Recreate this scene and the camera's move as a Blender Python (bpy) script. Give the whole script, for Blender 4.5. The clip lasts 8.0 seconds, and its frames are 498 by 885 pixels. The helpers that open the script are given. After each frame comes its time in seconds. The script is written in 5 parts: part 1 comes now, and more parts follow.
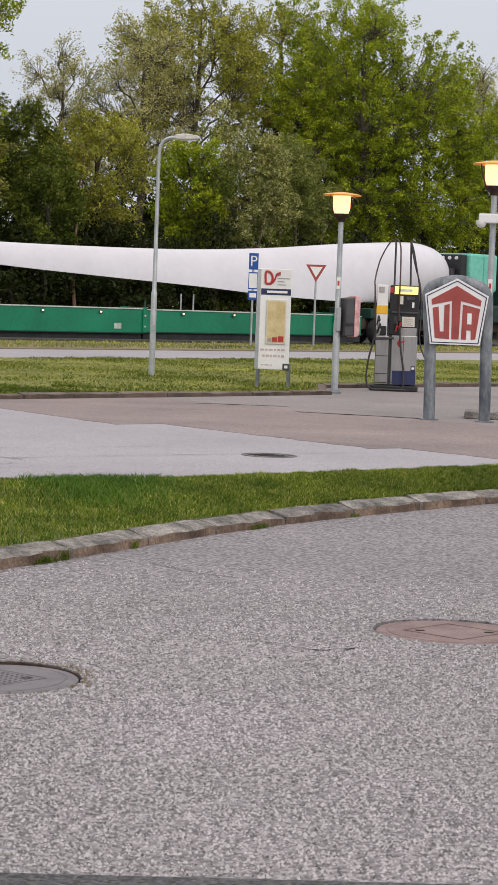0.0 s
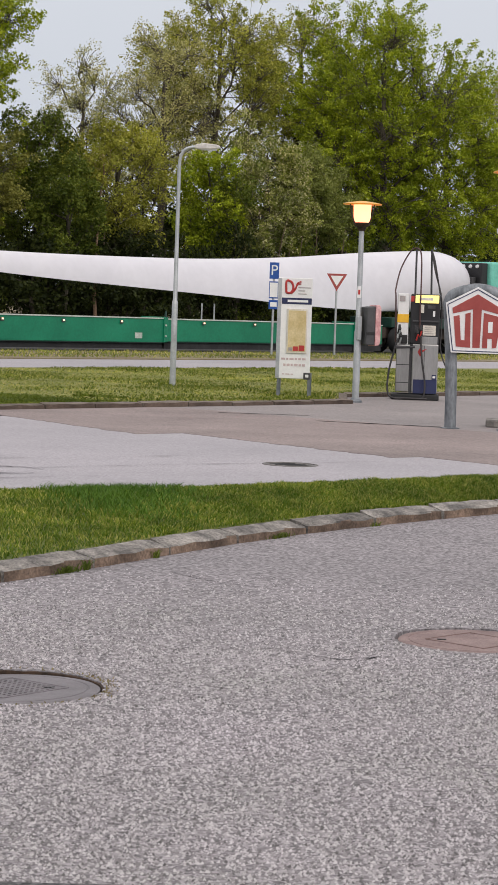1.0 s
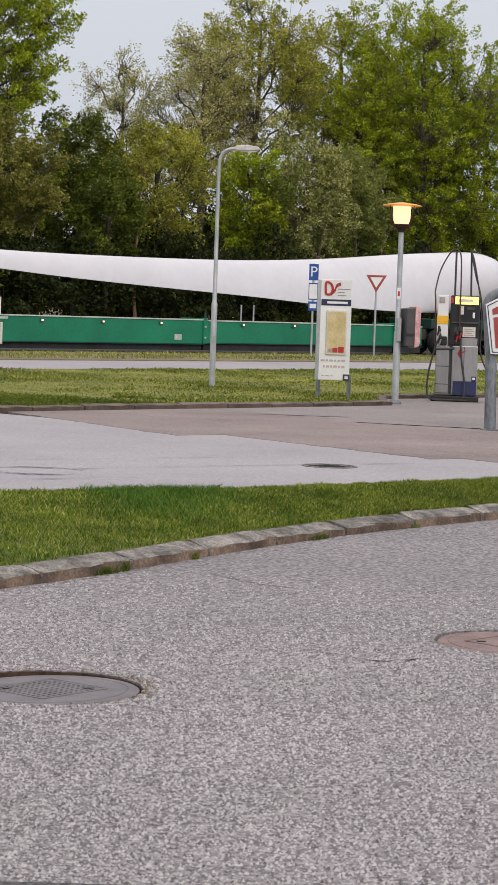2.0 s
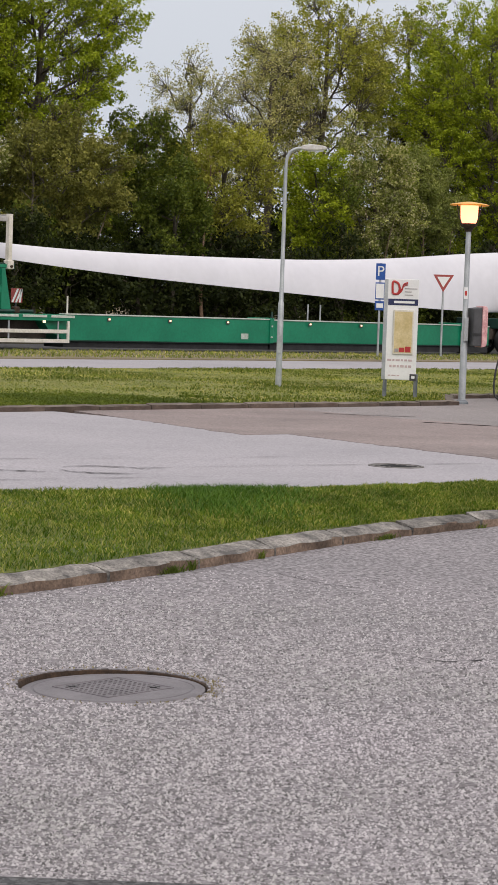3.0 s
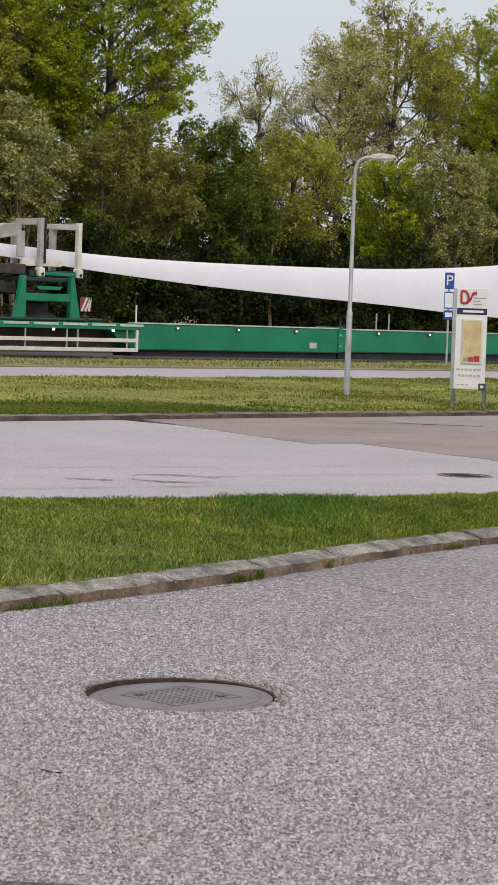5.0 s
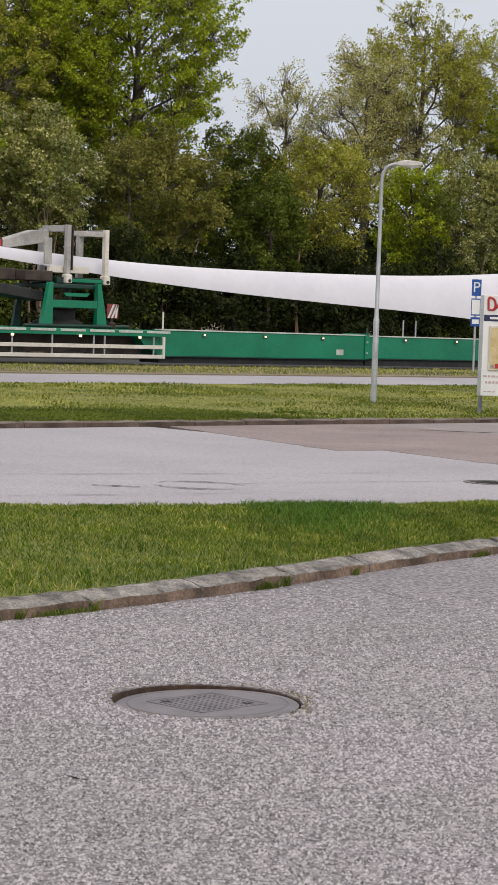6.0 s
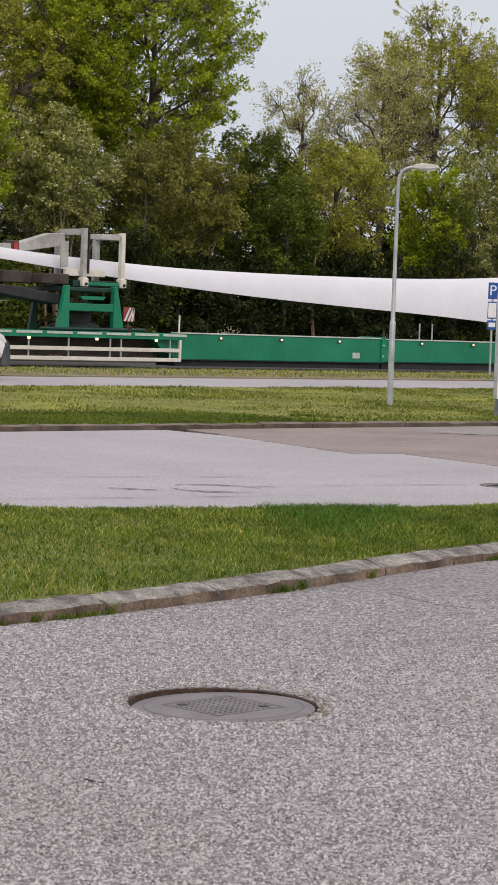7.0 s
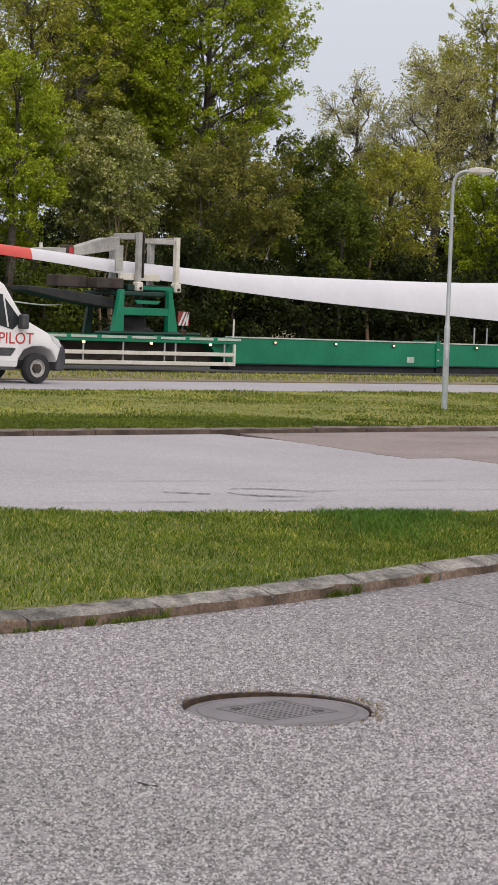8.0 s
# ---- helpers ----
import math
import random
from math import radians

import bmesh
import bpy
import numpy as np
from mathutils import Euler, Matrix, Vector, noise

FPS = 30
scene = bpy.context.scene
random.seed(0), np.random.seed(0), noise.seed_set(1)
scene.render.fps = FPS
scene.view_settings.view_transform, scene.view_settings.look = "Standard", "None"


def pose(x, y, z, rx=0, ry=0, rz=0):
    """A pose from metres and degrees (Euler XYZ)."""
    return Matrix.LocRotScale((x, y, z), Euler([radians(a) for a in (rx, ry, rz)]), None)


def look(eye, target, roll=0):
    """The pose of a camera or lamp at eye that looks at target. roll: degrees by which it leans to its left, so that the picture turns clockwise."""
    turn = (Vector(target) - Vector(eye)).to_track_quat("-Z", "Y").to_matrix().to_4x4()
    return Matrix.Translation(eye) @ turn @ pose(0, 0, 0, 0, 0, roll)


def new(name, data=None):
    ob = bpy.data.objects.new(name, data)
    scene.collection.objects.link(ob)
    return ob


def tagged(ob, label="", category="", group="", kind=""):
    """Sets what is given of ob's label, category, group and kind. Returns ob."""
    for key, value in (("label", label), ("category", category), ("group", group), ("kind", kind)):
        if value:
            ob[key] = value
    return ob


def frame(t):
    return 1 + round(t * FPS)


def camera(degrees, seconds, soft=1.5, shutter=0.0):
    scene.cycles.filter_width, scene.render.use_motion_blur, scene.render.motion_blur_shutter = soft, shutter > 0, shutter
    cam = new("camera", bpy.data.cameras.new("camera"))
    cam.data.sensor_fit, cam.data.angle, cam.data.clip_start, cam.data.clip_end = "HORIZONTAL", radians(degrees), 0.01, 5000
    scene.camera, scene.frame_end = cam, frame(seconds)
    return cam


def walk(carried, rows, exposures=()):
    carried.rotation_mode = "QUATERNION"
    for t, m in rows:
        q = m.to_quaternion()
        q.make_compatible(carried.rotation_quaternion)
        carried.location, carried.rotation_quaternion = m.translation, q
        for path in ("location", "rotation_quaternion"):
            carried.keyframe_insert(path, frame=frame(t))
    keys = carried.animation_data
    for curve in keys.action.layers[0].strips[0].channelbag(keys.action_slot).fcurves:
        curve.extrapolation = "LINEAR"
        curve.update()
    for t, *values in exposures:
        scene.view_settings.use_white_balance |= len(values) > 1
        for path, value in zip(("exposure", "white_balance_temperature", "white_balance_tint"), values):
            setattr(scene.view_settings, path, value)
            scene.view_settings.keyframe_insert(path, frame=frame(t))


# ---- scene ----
cam = camera(13.0, 8.0, soft=1.0)
EYE = Vector((0, 0, 1.6))
# seconds, turn to the left, tilt up, lean; the road runs along +x, 46 degrees off the middle of the view
PATH = [
    (0.0, -2.547, -3.823, 2.144), (0.5, -2.261, -3.713, 2.069), (1.0, -1.984, -3.601, 1.959), (1.2, -1.85, -3.572, 1.95),
    (2.3, -0.468, -3.615, 1.93), (2.5, -0.108, -3.621, 1.925), (3.0, 0.79, -3.668, 1.973), (3.5, 1.374, -3.68, 1.916),
    (4.0, 1.733, -3.664, 1.985), (4.5, 2.096, -3.598, 2.071), (5.0, 2.586, -3.492, 2.019), (5.2, 2.78, -3.455, 2.02),
    (6.3, 3.4, -3.31, 2.025), (6.5, 3.465, -3.296, 2.025), (7.0, 3.721, -3.27, 2.017), (7.5, 4.124, -3.256, 2.027), (8.0, 5.146, -3.209, 2.01),
]


def aim(yaw, tilt):
    a, b = radians(yaw - 46), radians(tilt)
    return EYE + Vector((-math.sin(a) * math.cos(b), math.cos(a) * math.cos(b), math.sin(b)))


walk(cam, [(t, look(EYE, aim(yaw, tilt), lean)) for t, yaw, tilt, lean in PATH])

# ---- light: overcast evening sky ----
world = bpy.data.worlds.new("overcast_sky")
scene.world = world
world.use_nodes = True
wn, wl = world.node_tree.nodes, world.node_tree.links
wn.clear()
sky = wn.new("ShaderNodeTexSky")
sky.sky_type, sky.sun_disc = "NISHITA", False
sky.sun_elevation, sky.sun_rotation, sky.dust_density = radians(38), radians(200), 3.0
dim = wn.new("ShaderNodeMix")
dim.data_type, dim.blend_type = "RGBA", "MULTIPLY"
dim.inputs[0].default_value = 1.0
dim.inputs[7].default_value = (0.08, 0.08, 0.08, 1)
wl.new(sky.outputs[0], dim.inputs[6])
coord = wn.new("ShaderNodeTexCoord")
split = wn.new("ShaderNodeSeparateXYZ")
wl.new(coord.outputs["Generated"], split.inputs[0])
clouds = wn.new("ShaderNodeValToRGB")
clouds.color_ramp.elements[0].position, clouds.color_ramp.elements[0].color = 0.0, (0.60, 0.64, 0.72, 1)
clouds.color_ramp.elements[1].position, clouds.color_ramp.elements[1].color = 0.9, (1.33, 1.26, 1.225, 1)
wl.new(split.outputs[2], clouds.inputs[0])
both = wn.new("ShaderNodeMix")
both.data_type = "RGBA"
both.inputs[0].default_value = 0.9
wl.new(dim.outputs[2], both.inputs[6])
wl.new(clouds.outputs[0], both.inputs[7])
back = wn.new("ShaderNodeBackground")
back.inputs[1].default_value = 1.0
wl.new(both.outputs[2], back.inputs[0])
wl.new(back.outputs[0], wn.new("ShaderNodeOutputWorld").inputs[0])

sun = new("sun", bpy.data.lights.new("sun", "SUN"))
sun.data.energy, sun.data.angle, sun.data.color = 1.05, radians(30), (1.0, 0.93, 0.84)
sun.matrix_world = look((0, -20, 30), (16, 20, 0))


# ---- materials ----
def nodes_of(name):
    m = bpy.data.materials.new(name)
    m.use_nodes = True
    nt = m.node_tree
    bsdf = nt.nodes["Principled BSDF"]
    return m, nt, bsdf


def rgba(c):
    return (*c, 1) if len(c) == 3 else c


def noise_tex(nt, scale, detail=4, rough=0.6, stretch=None):
    geo = nt.nodes.new("ShaderNodeNewGeometry")
    tex = nt.nodes.new("ShaderNodeTexNoise")
    tex.inputs["Scale"].default_value, tex.inputs["Detail"].default_value, tex.inputs["Roughness"].default_value = scale, detail, rough
    src = geo.outputs["Position"]
    if stretch:
        mp = nt.nodes.new("ShaderNodeMapping")
        mp.inputs["Scale"].default_value = stretch
        nt.links.new(src, mp.inputs["Vector"])
        src = mp.outputs[0]
    nt.links.new(src, tex.inputs["Vector"])
    return tex


def ramp(nt, src, stops):
    r = nt.nodes.new("ShaderNodeValToRGB")
    el = r.color_ramp.elements
    while len(el) < len(stops):
        el.new(0.5)
    for e, (p, c) in zip(el, stops):
        e.position, e.color = p, rgba(c)
    nt.links.new(src, r.inputs[0])
    return r


def mixed(nt, fac, a, b, blend="MIX"):
    m = nt.nodes.new("ShaderNodeMix")
    m.data_type, m.blend_type = "RGBA", blend
    if isinstance(fac, float):
        m.inputs[0].default_value = fac
    else:
        nt.links.new(fac, m.inputs[0])
    for k, v in ((6, a), (7, b)):
        if isinstance(v, tuple):
            m.inputs[k].default_value = rgba(v)
        else:
            nt.links.new(v, m.inputs[k])
    return m.outputs[2]


def mat(name, c1, c2, scale=3.0, fine=40.0, fine_amount=0.25, rough=0.7, metal=0.0, bump=0.0, stretch=None, spread=(0.35, 0.65), each=0.0):
    """A surface of two tones in patches, with a finer grain over it."""
    m, nt, b = nodes_of(name)
    big = ramp(nt, noise_tex(nt, scale, stretch=stretch).outputs[0], [(spread[0], c1), (spread[1], c2)])
    small = noise_tex(nt, fine, 3, stretch=stretch)
    grain = ramp(nt, small.outputs[0], [(0.3, (1 - fine_amount,) * 3), (0.7, (1 + fine_amount * 0.6,) * 3)])
    tone = mixed(nt, 1.0, big.outputs[0], grain.outputs[0], "MULTIPLY")
    if each:
        piece = ramp(nt, nt.nodes.new("ShaderNodeObjectInfo").outputs["Random"], [(0.0, (1 - each,) * 3), (1.0, (1 + each,) * 3)])
        tone = mixed(nt, 1.0, tone, piece.outputs[0], "MULTIPLY")
    nt.links.new(tone, b.inputs["Base Color"])
    b.inputs["Roughness"].default_value, b.inputs["Metallic"].default_value = rough, metal
    if bump:
        bp = nt.nodes.new("ShaderNodeBump")
        bp.inputs["Strength"].default_value, bp.inputs["Distance"].default_value = bump, 0.01
        nt.links.new(small.outputs[0], bp.inputs["Height"])
        nt.links.new(bp.outputs[0], b.inputs["Normal"])
    return m


def gravel_asphalt(name, stones, cells, patch, patch_scale, bump, hollow=0.32):
    """Worn asphalt: pale chippings with dark gaps, and wide stains."""
    m, nt, b = nodes_of(name)
    geo = nt.nodes.new("ShaderNodeNewGeometry")
    wob = noise_tex(nt, cells * 0.9, 2)
    pos = nt.nodes.new("ShaderNodeMix")
    pos.data_type = "VECTOR"
    pos.inputs[0].default_value = 0.016
    nt.links.new(geo.outputs["Position"], pos.inputs[4])
    nt.links.new(wob.outputs[1], pos.inputs[5])
    vor = nt.nodes.new("ShaderNodeTexVoronoi")
    vor.inputs["Scale"].default_value = cells
    nt.links.new(pos.outputs[1], vor.inputs["Vector"])
    sep = nt.nodes.new("ShaderNodeSeparateColor")
    nt.links.new(vor.outputs["Color"], sep.inputs[0])
    stone = ramp(nt, sep.outputs[0], stones)
    hole = noise_tex(nt, cells * 0.7, 3)
    gap = ramp(nt, hole.outputs[0], [(0.36, (hollow,) * 3), (0.52, (1, 1, 1))])
    stain = ramp(nt, noise_tex(nt, patch_scale, 6, 0.65).outputs[0], [(0.3, (patch[0],) * 3), (0.7, (patch[1], patch[1] * 0.985, patch[1] * 0.985))])
    c = mixed(nt, 1.0, mixed(nt, 1.0, stone.outputs[0], gap.outputs[0], "MULTIPLY"), stain.outputs[0], "MULTIPLY")
    nt.links.new(c, b.inputs["Base Color"])
    b.inputs["Roughness"].default_value = 0.85
    bp = nt.nodes.new("ShaderNodeBump")
    bp.inputs["Strength"].default_value, bp.inputs["Distance"].default_value = bump, 0.006
    nt.links.new(hole.outputs[0], bp.inputs["Height"])
    nt.links.new(bp.outputs[0], b.inputs["Normal"])
    return m


def leaf_mat(name, tones, through_light=0.32, patch_scale=0.8, low=0.62, high=(1.38, 1.28, 1.12)):
    """Leaves that vary from one to the next and let some light through."""
    m, nt, b = nodes_of(name)
    geo = nt.nodes.new("ShaderNodeNewGeometry")
    r = ramp(nt, geo.outputs["Random Per Island"], [(i / (len(tones) - 1), c) for i, c in enumerate(tones)])
    patch = ramp(nt, noise_tex(nt, patch_scale, 3).outputs[0], [(0.3, (low, low + 0.04, low - 0.02)), (0.7, high)])
    c = mixed(nt, 1.0, r.outputs[0], patch.outputs[0], "MULTIPLY")
    nt.links.new(c, b.inputs["Base Color"])
    b.inputs["Roughness"].default_value = 0.6
    b.inputs["Specular IOR Level"].default_value = 0.22
    tr = nt.nodes.new("ShaderNodeBsdfTranslucent")
    nt.links.new(c, tr.inputs[0])
    ms = nt.nodes.new("ShaderNodeMixShader")
    ms.inputs[0].default_value = through_light
    nt.links.new(b.outputs[0], ms.inputs[1])
    nt.links.new(tr.outputs[0], ms.inputs[2])
    nt.links.new(ms.outputs[0], nt.nodes["Material Output"].inputs[0])
    return m


def glow(name, colour, strength):
    m, nt, b = nodes_of(name)
    b.inputs["Base Color"].default_value = rgba(colour)
    b.inputs["Emission Color"].default_value, b.inputs["Emission Strength"].default_value = rgba(colour), strength
    return m


ASPHALT = gravel_asphalt("coarse_worn_asphalt", [(0.0, (0.14, 0.129, 0.138)), (0.35, (0.23, 0.214, 0.228)), (0.75, (0.325, 0.303, 0.322)), (1.0, (0.395, 0.369, 0.39))], 52, (0.84, 1.08), 0.5, 0.6, 0.5)
ASPHALT_MID = gravel_asphalt("smooth_pale_asphalt", [(0.0, (0.315, 0.3, 0.326)), (1.0, (0.445, 0.426, 0.46))], 60, (0.86, 1.06), 0.35, 0.15, 0.8)
ASPHALT_DARK = gravel_asphalt("dark_asphalt", [(0.0, (0.05, 0.05, 0.055)), (1.0, (0.13, 0.13, 0.135))], 70, (0.9, 1.05), 0.6, 0.5)
FORECOURT = gravel_asphalt("brownish_forecourt_asphalt", [(0.0, (0.205, 0.165, 0.16)), (1.0, (0.33, 0.272, 0.262))], 50, (0.72, 1.2), 0.45, 0.2, 0.75)
SLAB = gravel_asphalt("mauve_grey_concrete", [(0.0, (0.215, 0.192, 0.192)), (1.0, (0.33, 0.3, 0.298))], 50, (0.76, 1.14), 0.4, 0.15, 0.8)
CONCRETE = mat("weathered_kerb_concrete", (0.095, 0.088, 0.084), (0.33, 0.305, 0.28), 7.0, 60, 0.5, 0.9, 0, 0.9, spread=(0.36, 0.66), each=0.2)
# brown dirt and the shade of an upright side, both in this colour
KERB_FACE = mat("dirty_shaded_kerb_face", (0.075, 0.05, 0.036), (0.25, 0.175, 0.13), 3.2, 50, 0.45, 0.95, 0, 0.8, each=0.2)
KERB_DARK = mat("mossy_kerb_concrete", (0.09, 0.07, 0.055), (0.2, 0.165, 0.14), 2.0, 60, 0.3, 0.9, 0, 0.5)
# the verge kerb's shadow line is painted in as this darker face colour
KERB_SHADE = mat("shadow_line_kerb_face", (0.06, 0.042, 0.034), (0.155, 0.112, 0.09), 2.2, 50, 0.4, 0.95, 0, 0.6)
SOIL = mat("dry_brown_verge_soil", (0.16, 0.125, 0.07), (0.26, 0.22, 0.14), 0.8, 20, 0.3, 0.95, 0, 0.4)
TURF = mat("short_green_turf", (0.075, 0.105, 0.014), (0.17, 0.185, 0.038), 0.9, 14, 0.35, 0.95, 0, 0.5)
VERGE_TURF = mat("mown_yellow_green_turf", (0.125, 0.145, 0.024), (0.25, 0.245, 0.062), 0.7, 14, 0.35, 0.95, 0, 0.5)
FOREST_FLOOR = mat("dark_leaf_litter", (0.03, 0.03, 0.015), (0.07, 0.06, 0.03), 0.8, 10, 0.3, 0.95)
CAST_IRON = mat("cast_iron_cover", (0.148, 0.135, 0.147), (0.205, 0.188, 0.204), 5, 90, 0.15, 0.6, 0.2, 0.15)
CAST_RED = mat("rusty_red_cover", (0.2, 0.135, 0.13), (0.28, 0.2, 0.19), 6, 90, 0.25, 0.7, 0.1, 0.3)
DRAIN_IRON = mat("dusty_drain_iron", (0.13, 0.12, 0.115), (0.22, 0.21, 0.2), 8, 60, 0.3, 0.8, 0.1, 0.3)
RED_RIB = mat("dark_red_rib", (0.14, 0.09, 0.085), (0.22, 0.15, 0.14), 6, 60, 0.2, 0.8)
RUST = mat("rusty_iron_edge", (0.03, 0.02, 0.014), (0.085, 0.05, 0.032), 12, 60, 0.4, 0.9, 0.2, 0.6)
GALV = mat("galvanised_steel", (0.36, 0.38, 0.4), (0.5, 0.52, 0.54), 3, 40, 0.12, 0.5, 0.5, 0.05)
POLE_GREY = mat("weathered_grey_paint", (0.085, 0.098, 0.115), (0.28, 0.3, 0.325), 5, 30, 0.25, 0.6, 0.2, 0.1, stretch=(1, 1, 0.4))
WHITE = mat("white_sheet_paint", (0.74, 0.74, 0.75), (0.84, 0.84, 0.84), 1.5, 30, 0.05, 0.45)
BLADE_WHITE = mat("matt_white_gelcoat", (0.63, 0.62, 0.675), (0.68, 0.67, 0.725), 0.4, 3, 0.04, 0.4)
BLADE_RED = mat("red_gelcoat", (0.6, 0.07, 0.055), (0.68, 0.1, 0.08), 0.6, 4, 0.06, 0.4)
GREEN = mat("green_truck_paint", (0.0, 0.165, 0.085), (0.006, 0.23, 0.12), 0.6, 12, 0.12, 0.4, 0, 0.05)
GREEN_DARK = mat("dirty_dark_green_paint", (0.003, 0.022, 0.016), (0.008, 0.05, 0.036), 1.2, 12, 0.25, 0.5)
TARP = mat("pale_teal_tarpaulin", (0.13, 0.5, 0.4), (0.2, 0.6, 0.5), 2.5, 12, 0.12, 0.6, 0, 0.3)
EDGE_PALE = mat("worn_pale_edge", (0.42, 0.47, 0.42), (0.58, 0.62, 0.57), 2, 20, 0.2, 0.6)
CREAM = mat("dirty_cream_paint", (0.62, 0.58, 0.5), (0.76, 0.72, 0.66), 2, 25, 0.15, 0.6)
STEEL_RACK = mat("bare_grey_steel", (0.34, 0.33, 0.32), (0.52, 0.5, 0.48), 2, 25, 0.2, 0.55, 0.25)
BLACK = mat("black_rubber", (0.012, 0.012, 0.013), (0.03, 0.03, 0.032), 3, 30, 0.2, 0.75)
BLACK_PANEL = mat("black_panel_plastic", (0.012, 0.012, 0.014), (0.022, 0.022, 0.025), 3, 30, 0.1, 0.35)
BROWN_DARK = mat("dark_rusty_chassis", (0.03, 0.022, 0.018), (0.08, 0.06, 0.05), 2, 20, 0.3, 0.8)
STAINLESS = mat("brushed_stainless", (0.34, 0.33, 0.32), (0.52, 0.51, 0.5), 3, 40, 0.1, 0.28, 0.9, stretch=(1, 1, 0.2))
BLUE = mat("sign_blue_film", (0.015, 0.07, 0.3), (0.02, 0.09, 0.36), 3, 20, 0.06, 0.4)
NAVY = mat("navy_print", (0.014, 0.02, 0.075), (0.022, 0.03, 0.1), 3, 20, 0.08, 0.5)
RED = mat("sign_red_film", (0.42, 0.03, 0.03), (0.5, 0.045, 0.04), 3, 20, 0.06, 0.4)
BRICK_RED = mat("faded_red_print", (0.3, 0.05, 0.045), (0.37, 0.075, 0.065), 3, 20, 0.08, 0.5)
PINK = mat("faded_pink_plastic", (0.55, 0.25, 0.26), (0.78, 0.5, 0.5), 9, 40, 0.2, 0.6)
YELLOW = mat("yellow_plastic", (0.8, 0.42, 0.02), (0.85, 0.5, 0.04), 3, 20, 0.06, 0.4)
MAP = mat("faded_yellow_map", (0.55, 0.43, 0.2), (0.68, 0.56, 0.32), 5, 40, 0.1, 0.5)
PRINT = mat("grey_print", (0.3, 0.27, 0.27), (0.42, 0.38, 0.38), 5, 40, 0.1, 0.6)
FAINT = mat("faded_reddish_print", (0.5, 0.38, 0.38), (0.62, 0.5, 0.5), 5, 40, 0.1, 0.6)
HOSE = mat("dark_hose_rubber", (0.02, 0.018, 0.02), (0.045, 0.04, 0.042), 5, 40, 0.1, 0.5)
HOSE_RED = mat("dark_red_hose_rubber", (0.05, 0.022, 0.022), (0.085, 0.04, 0.038), 5, 40, 0.1, 0.5)
BARK = mat("grey_brown_bark", (0.06, 0.05, 0.038), (0.13, 0.11, 0.085), 1.5, 12, 0.35, 0.95)
BARK_LIGHT = mat("light_brown_bark", (0.17, 0.12, 0.08), (0.3, 0.225, 0.155), 1.5, 14, 0.3, 0.95)
BARK_PALE = mat("reddish_pine_bark", (0.2, 0.12, 0.075), (0.3, 0.2, 0.14), 1.5, 12, 0.35, 0.95)
RIM = mat("painted_steel_rim", (0.5, 0.47, 0.45), (0.66, 0.64, 0.62), 6, 30, 0.2, 0.5, 0.2)
VAN_WHITE = mat("white_van_enamel", (0.78, 0.76, 0.77), (0.84, 0.82, 0.83), 1, 20, 0.03, 0.25)
BUMPER = mat("dark_grey_plastic", (0.04, 0.04, 0.045), (0.07, 0.07, 0.075), 4, 40, 0.1, 0.55)
GLASS_DARK = mat("dark_tinted_glass", (0.015, 0.02, 0.022), (0.03, 0.035, 0.038), 2, 10, 0.1, 0.06)
LENS = mat("clear_lamp_lens", (0.6, 0.6, 0.62), (0.75, 0.75, 0.77), 5, 40, 0.1, 0.15)
LANTERN = glow("lit_sodium_lantern", (1.0, 0.3, 0.16), 3.2)
AMBER = mat("amber_lamp_cap", (0.85, 0.36, 0.02), (0.9, 0.44, 0.03), 4, 20, 0.08, 0.35)
BACKLIT = glow("backlit_yellow_panel", (1.0, 0.8, 0.26), 0.85)
MARKER = glow("small_marker_lamp", (1.0, 0.72, 0.45), 1.4)
LEAF = {
    "fresh": leaf_mat("fresh_green_leaves", [(0.17, 0.235, 0.008), (0.29, 0.37, 0.017), (0.45, 0.515, 0.05)]),
    "olive": leaf_mat("olive_spring_leaves", [(0.2, 0.22, 0.025), (0.32, 0.335, 0.045), (0.45, 0.455, 0.1)]),
    "dark": leaf_mat("dark_green_leaves", [(0.06, 0.092, 0.012), (0.11, 0.15, 0.02), (0.185, 0.225, 0.036)]),
    "brown": leaf_mat("brown_green_leaves", [(0.14, 0.15, 0.033), (0.22, 0.225, 0.048), (0.32, 0.32, 0.09)]),
    "greygreen": leaf_mat("grey_green_leaves", [(0.15, 0.19, 0.036), (0.24, 0.28, 0.07), (0.37, 0.4, 0.15)]),
    "blossom": leaf_mat("pale_blossoming_leaves", [(0.14, 0.18, 0.03), (0.24, 0.28, 0.06), (0.4, 0.42, 0.14), (0.68, 0.64, 0.44)]),
    # the shade inside the wood is put into these dark leaf colours
    "evergreen": leaf_mat("shade_darkened_leaves", [(0.015, 0.024, 0.006), (0.03, 0.044, 0.01), (0.058, 0.074, 0.017)]),
    "pale": leaf_mat("pale_bud_leaves", [(0.3, 0.305, 0.09), (0.44, 0.435, 0.18), (0.57, 0.545, 0.3)]),
}
CHIPPING = leaf_mat("pale_grey_chippings", [(0.1, 0.092, 0.098), (0.23, 0.213, 0.227), (0.37, 0.344, 0.365), (0.455, 0.425, 0.45), (0.555, 0.519, 0.55)], 0.0, 0.6, 0.85, (1.1, 1.09, 1.1))
GRASS_NEAR = leaf_mat("lush_grass_blades", [(0.055, 0.12, 0.009), (0.098, 0.18, 0.013), (0.155, 0.235, 0.022), (0.24, 0.29, 0.045), (0.5, 0.48, 0.17)], 0.35, 2.2, 0.58, (1.25, 1.14, 1.0))
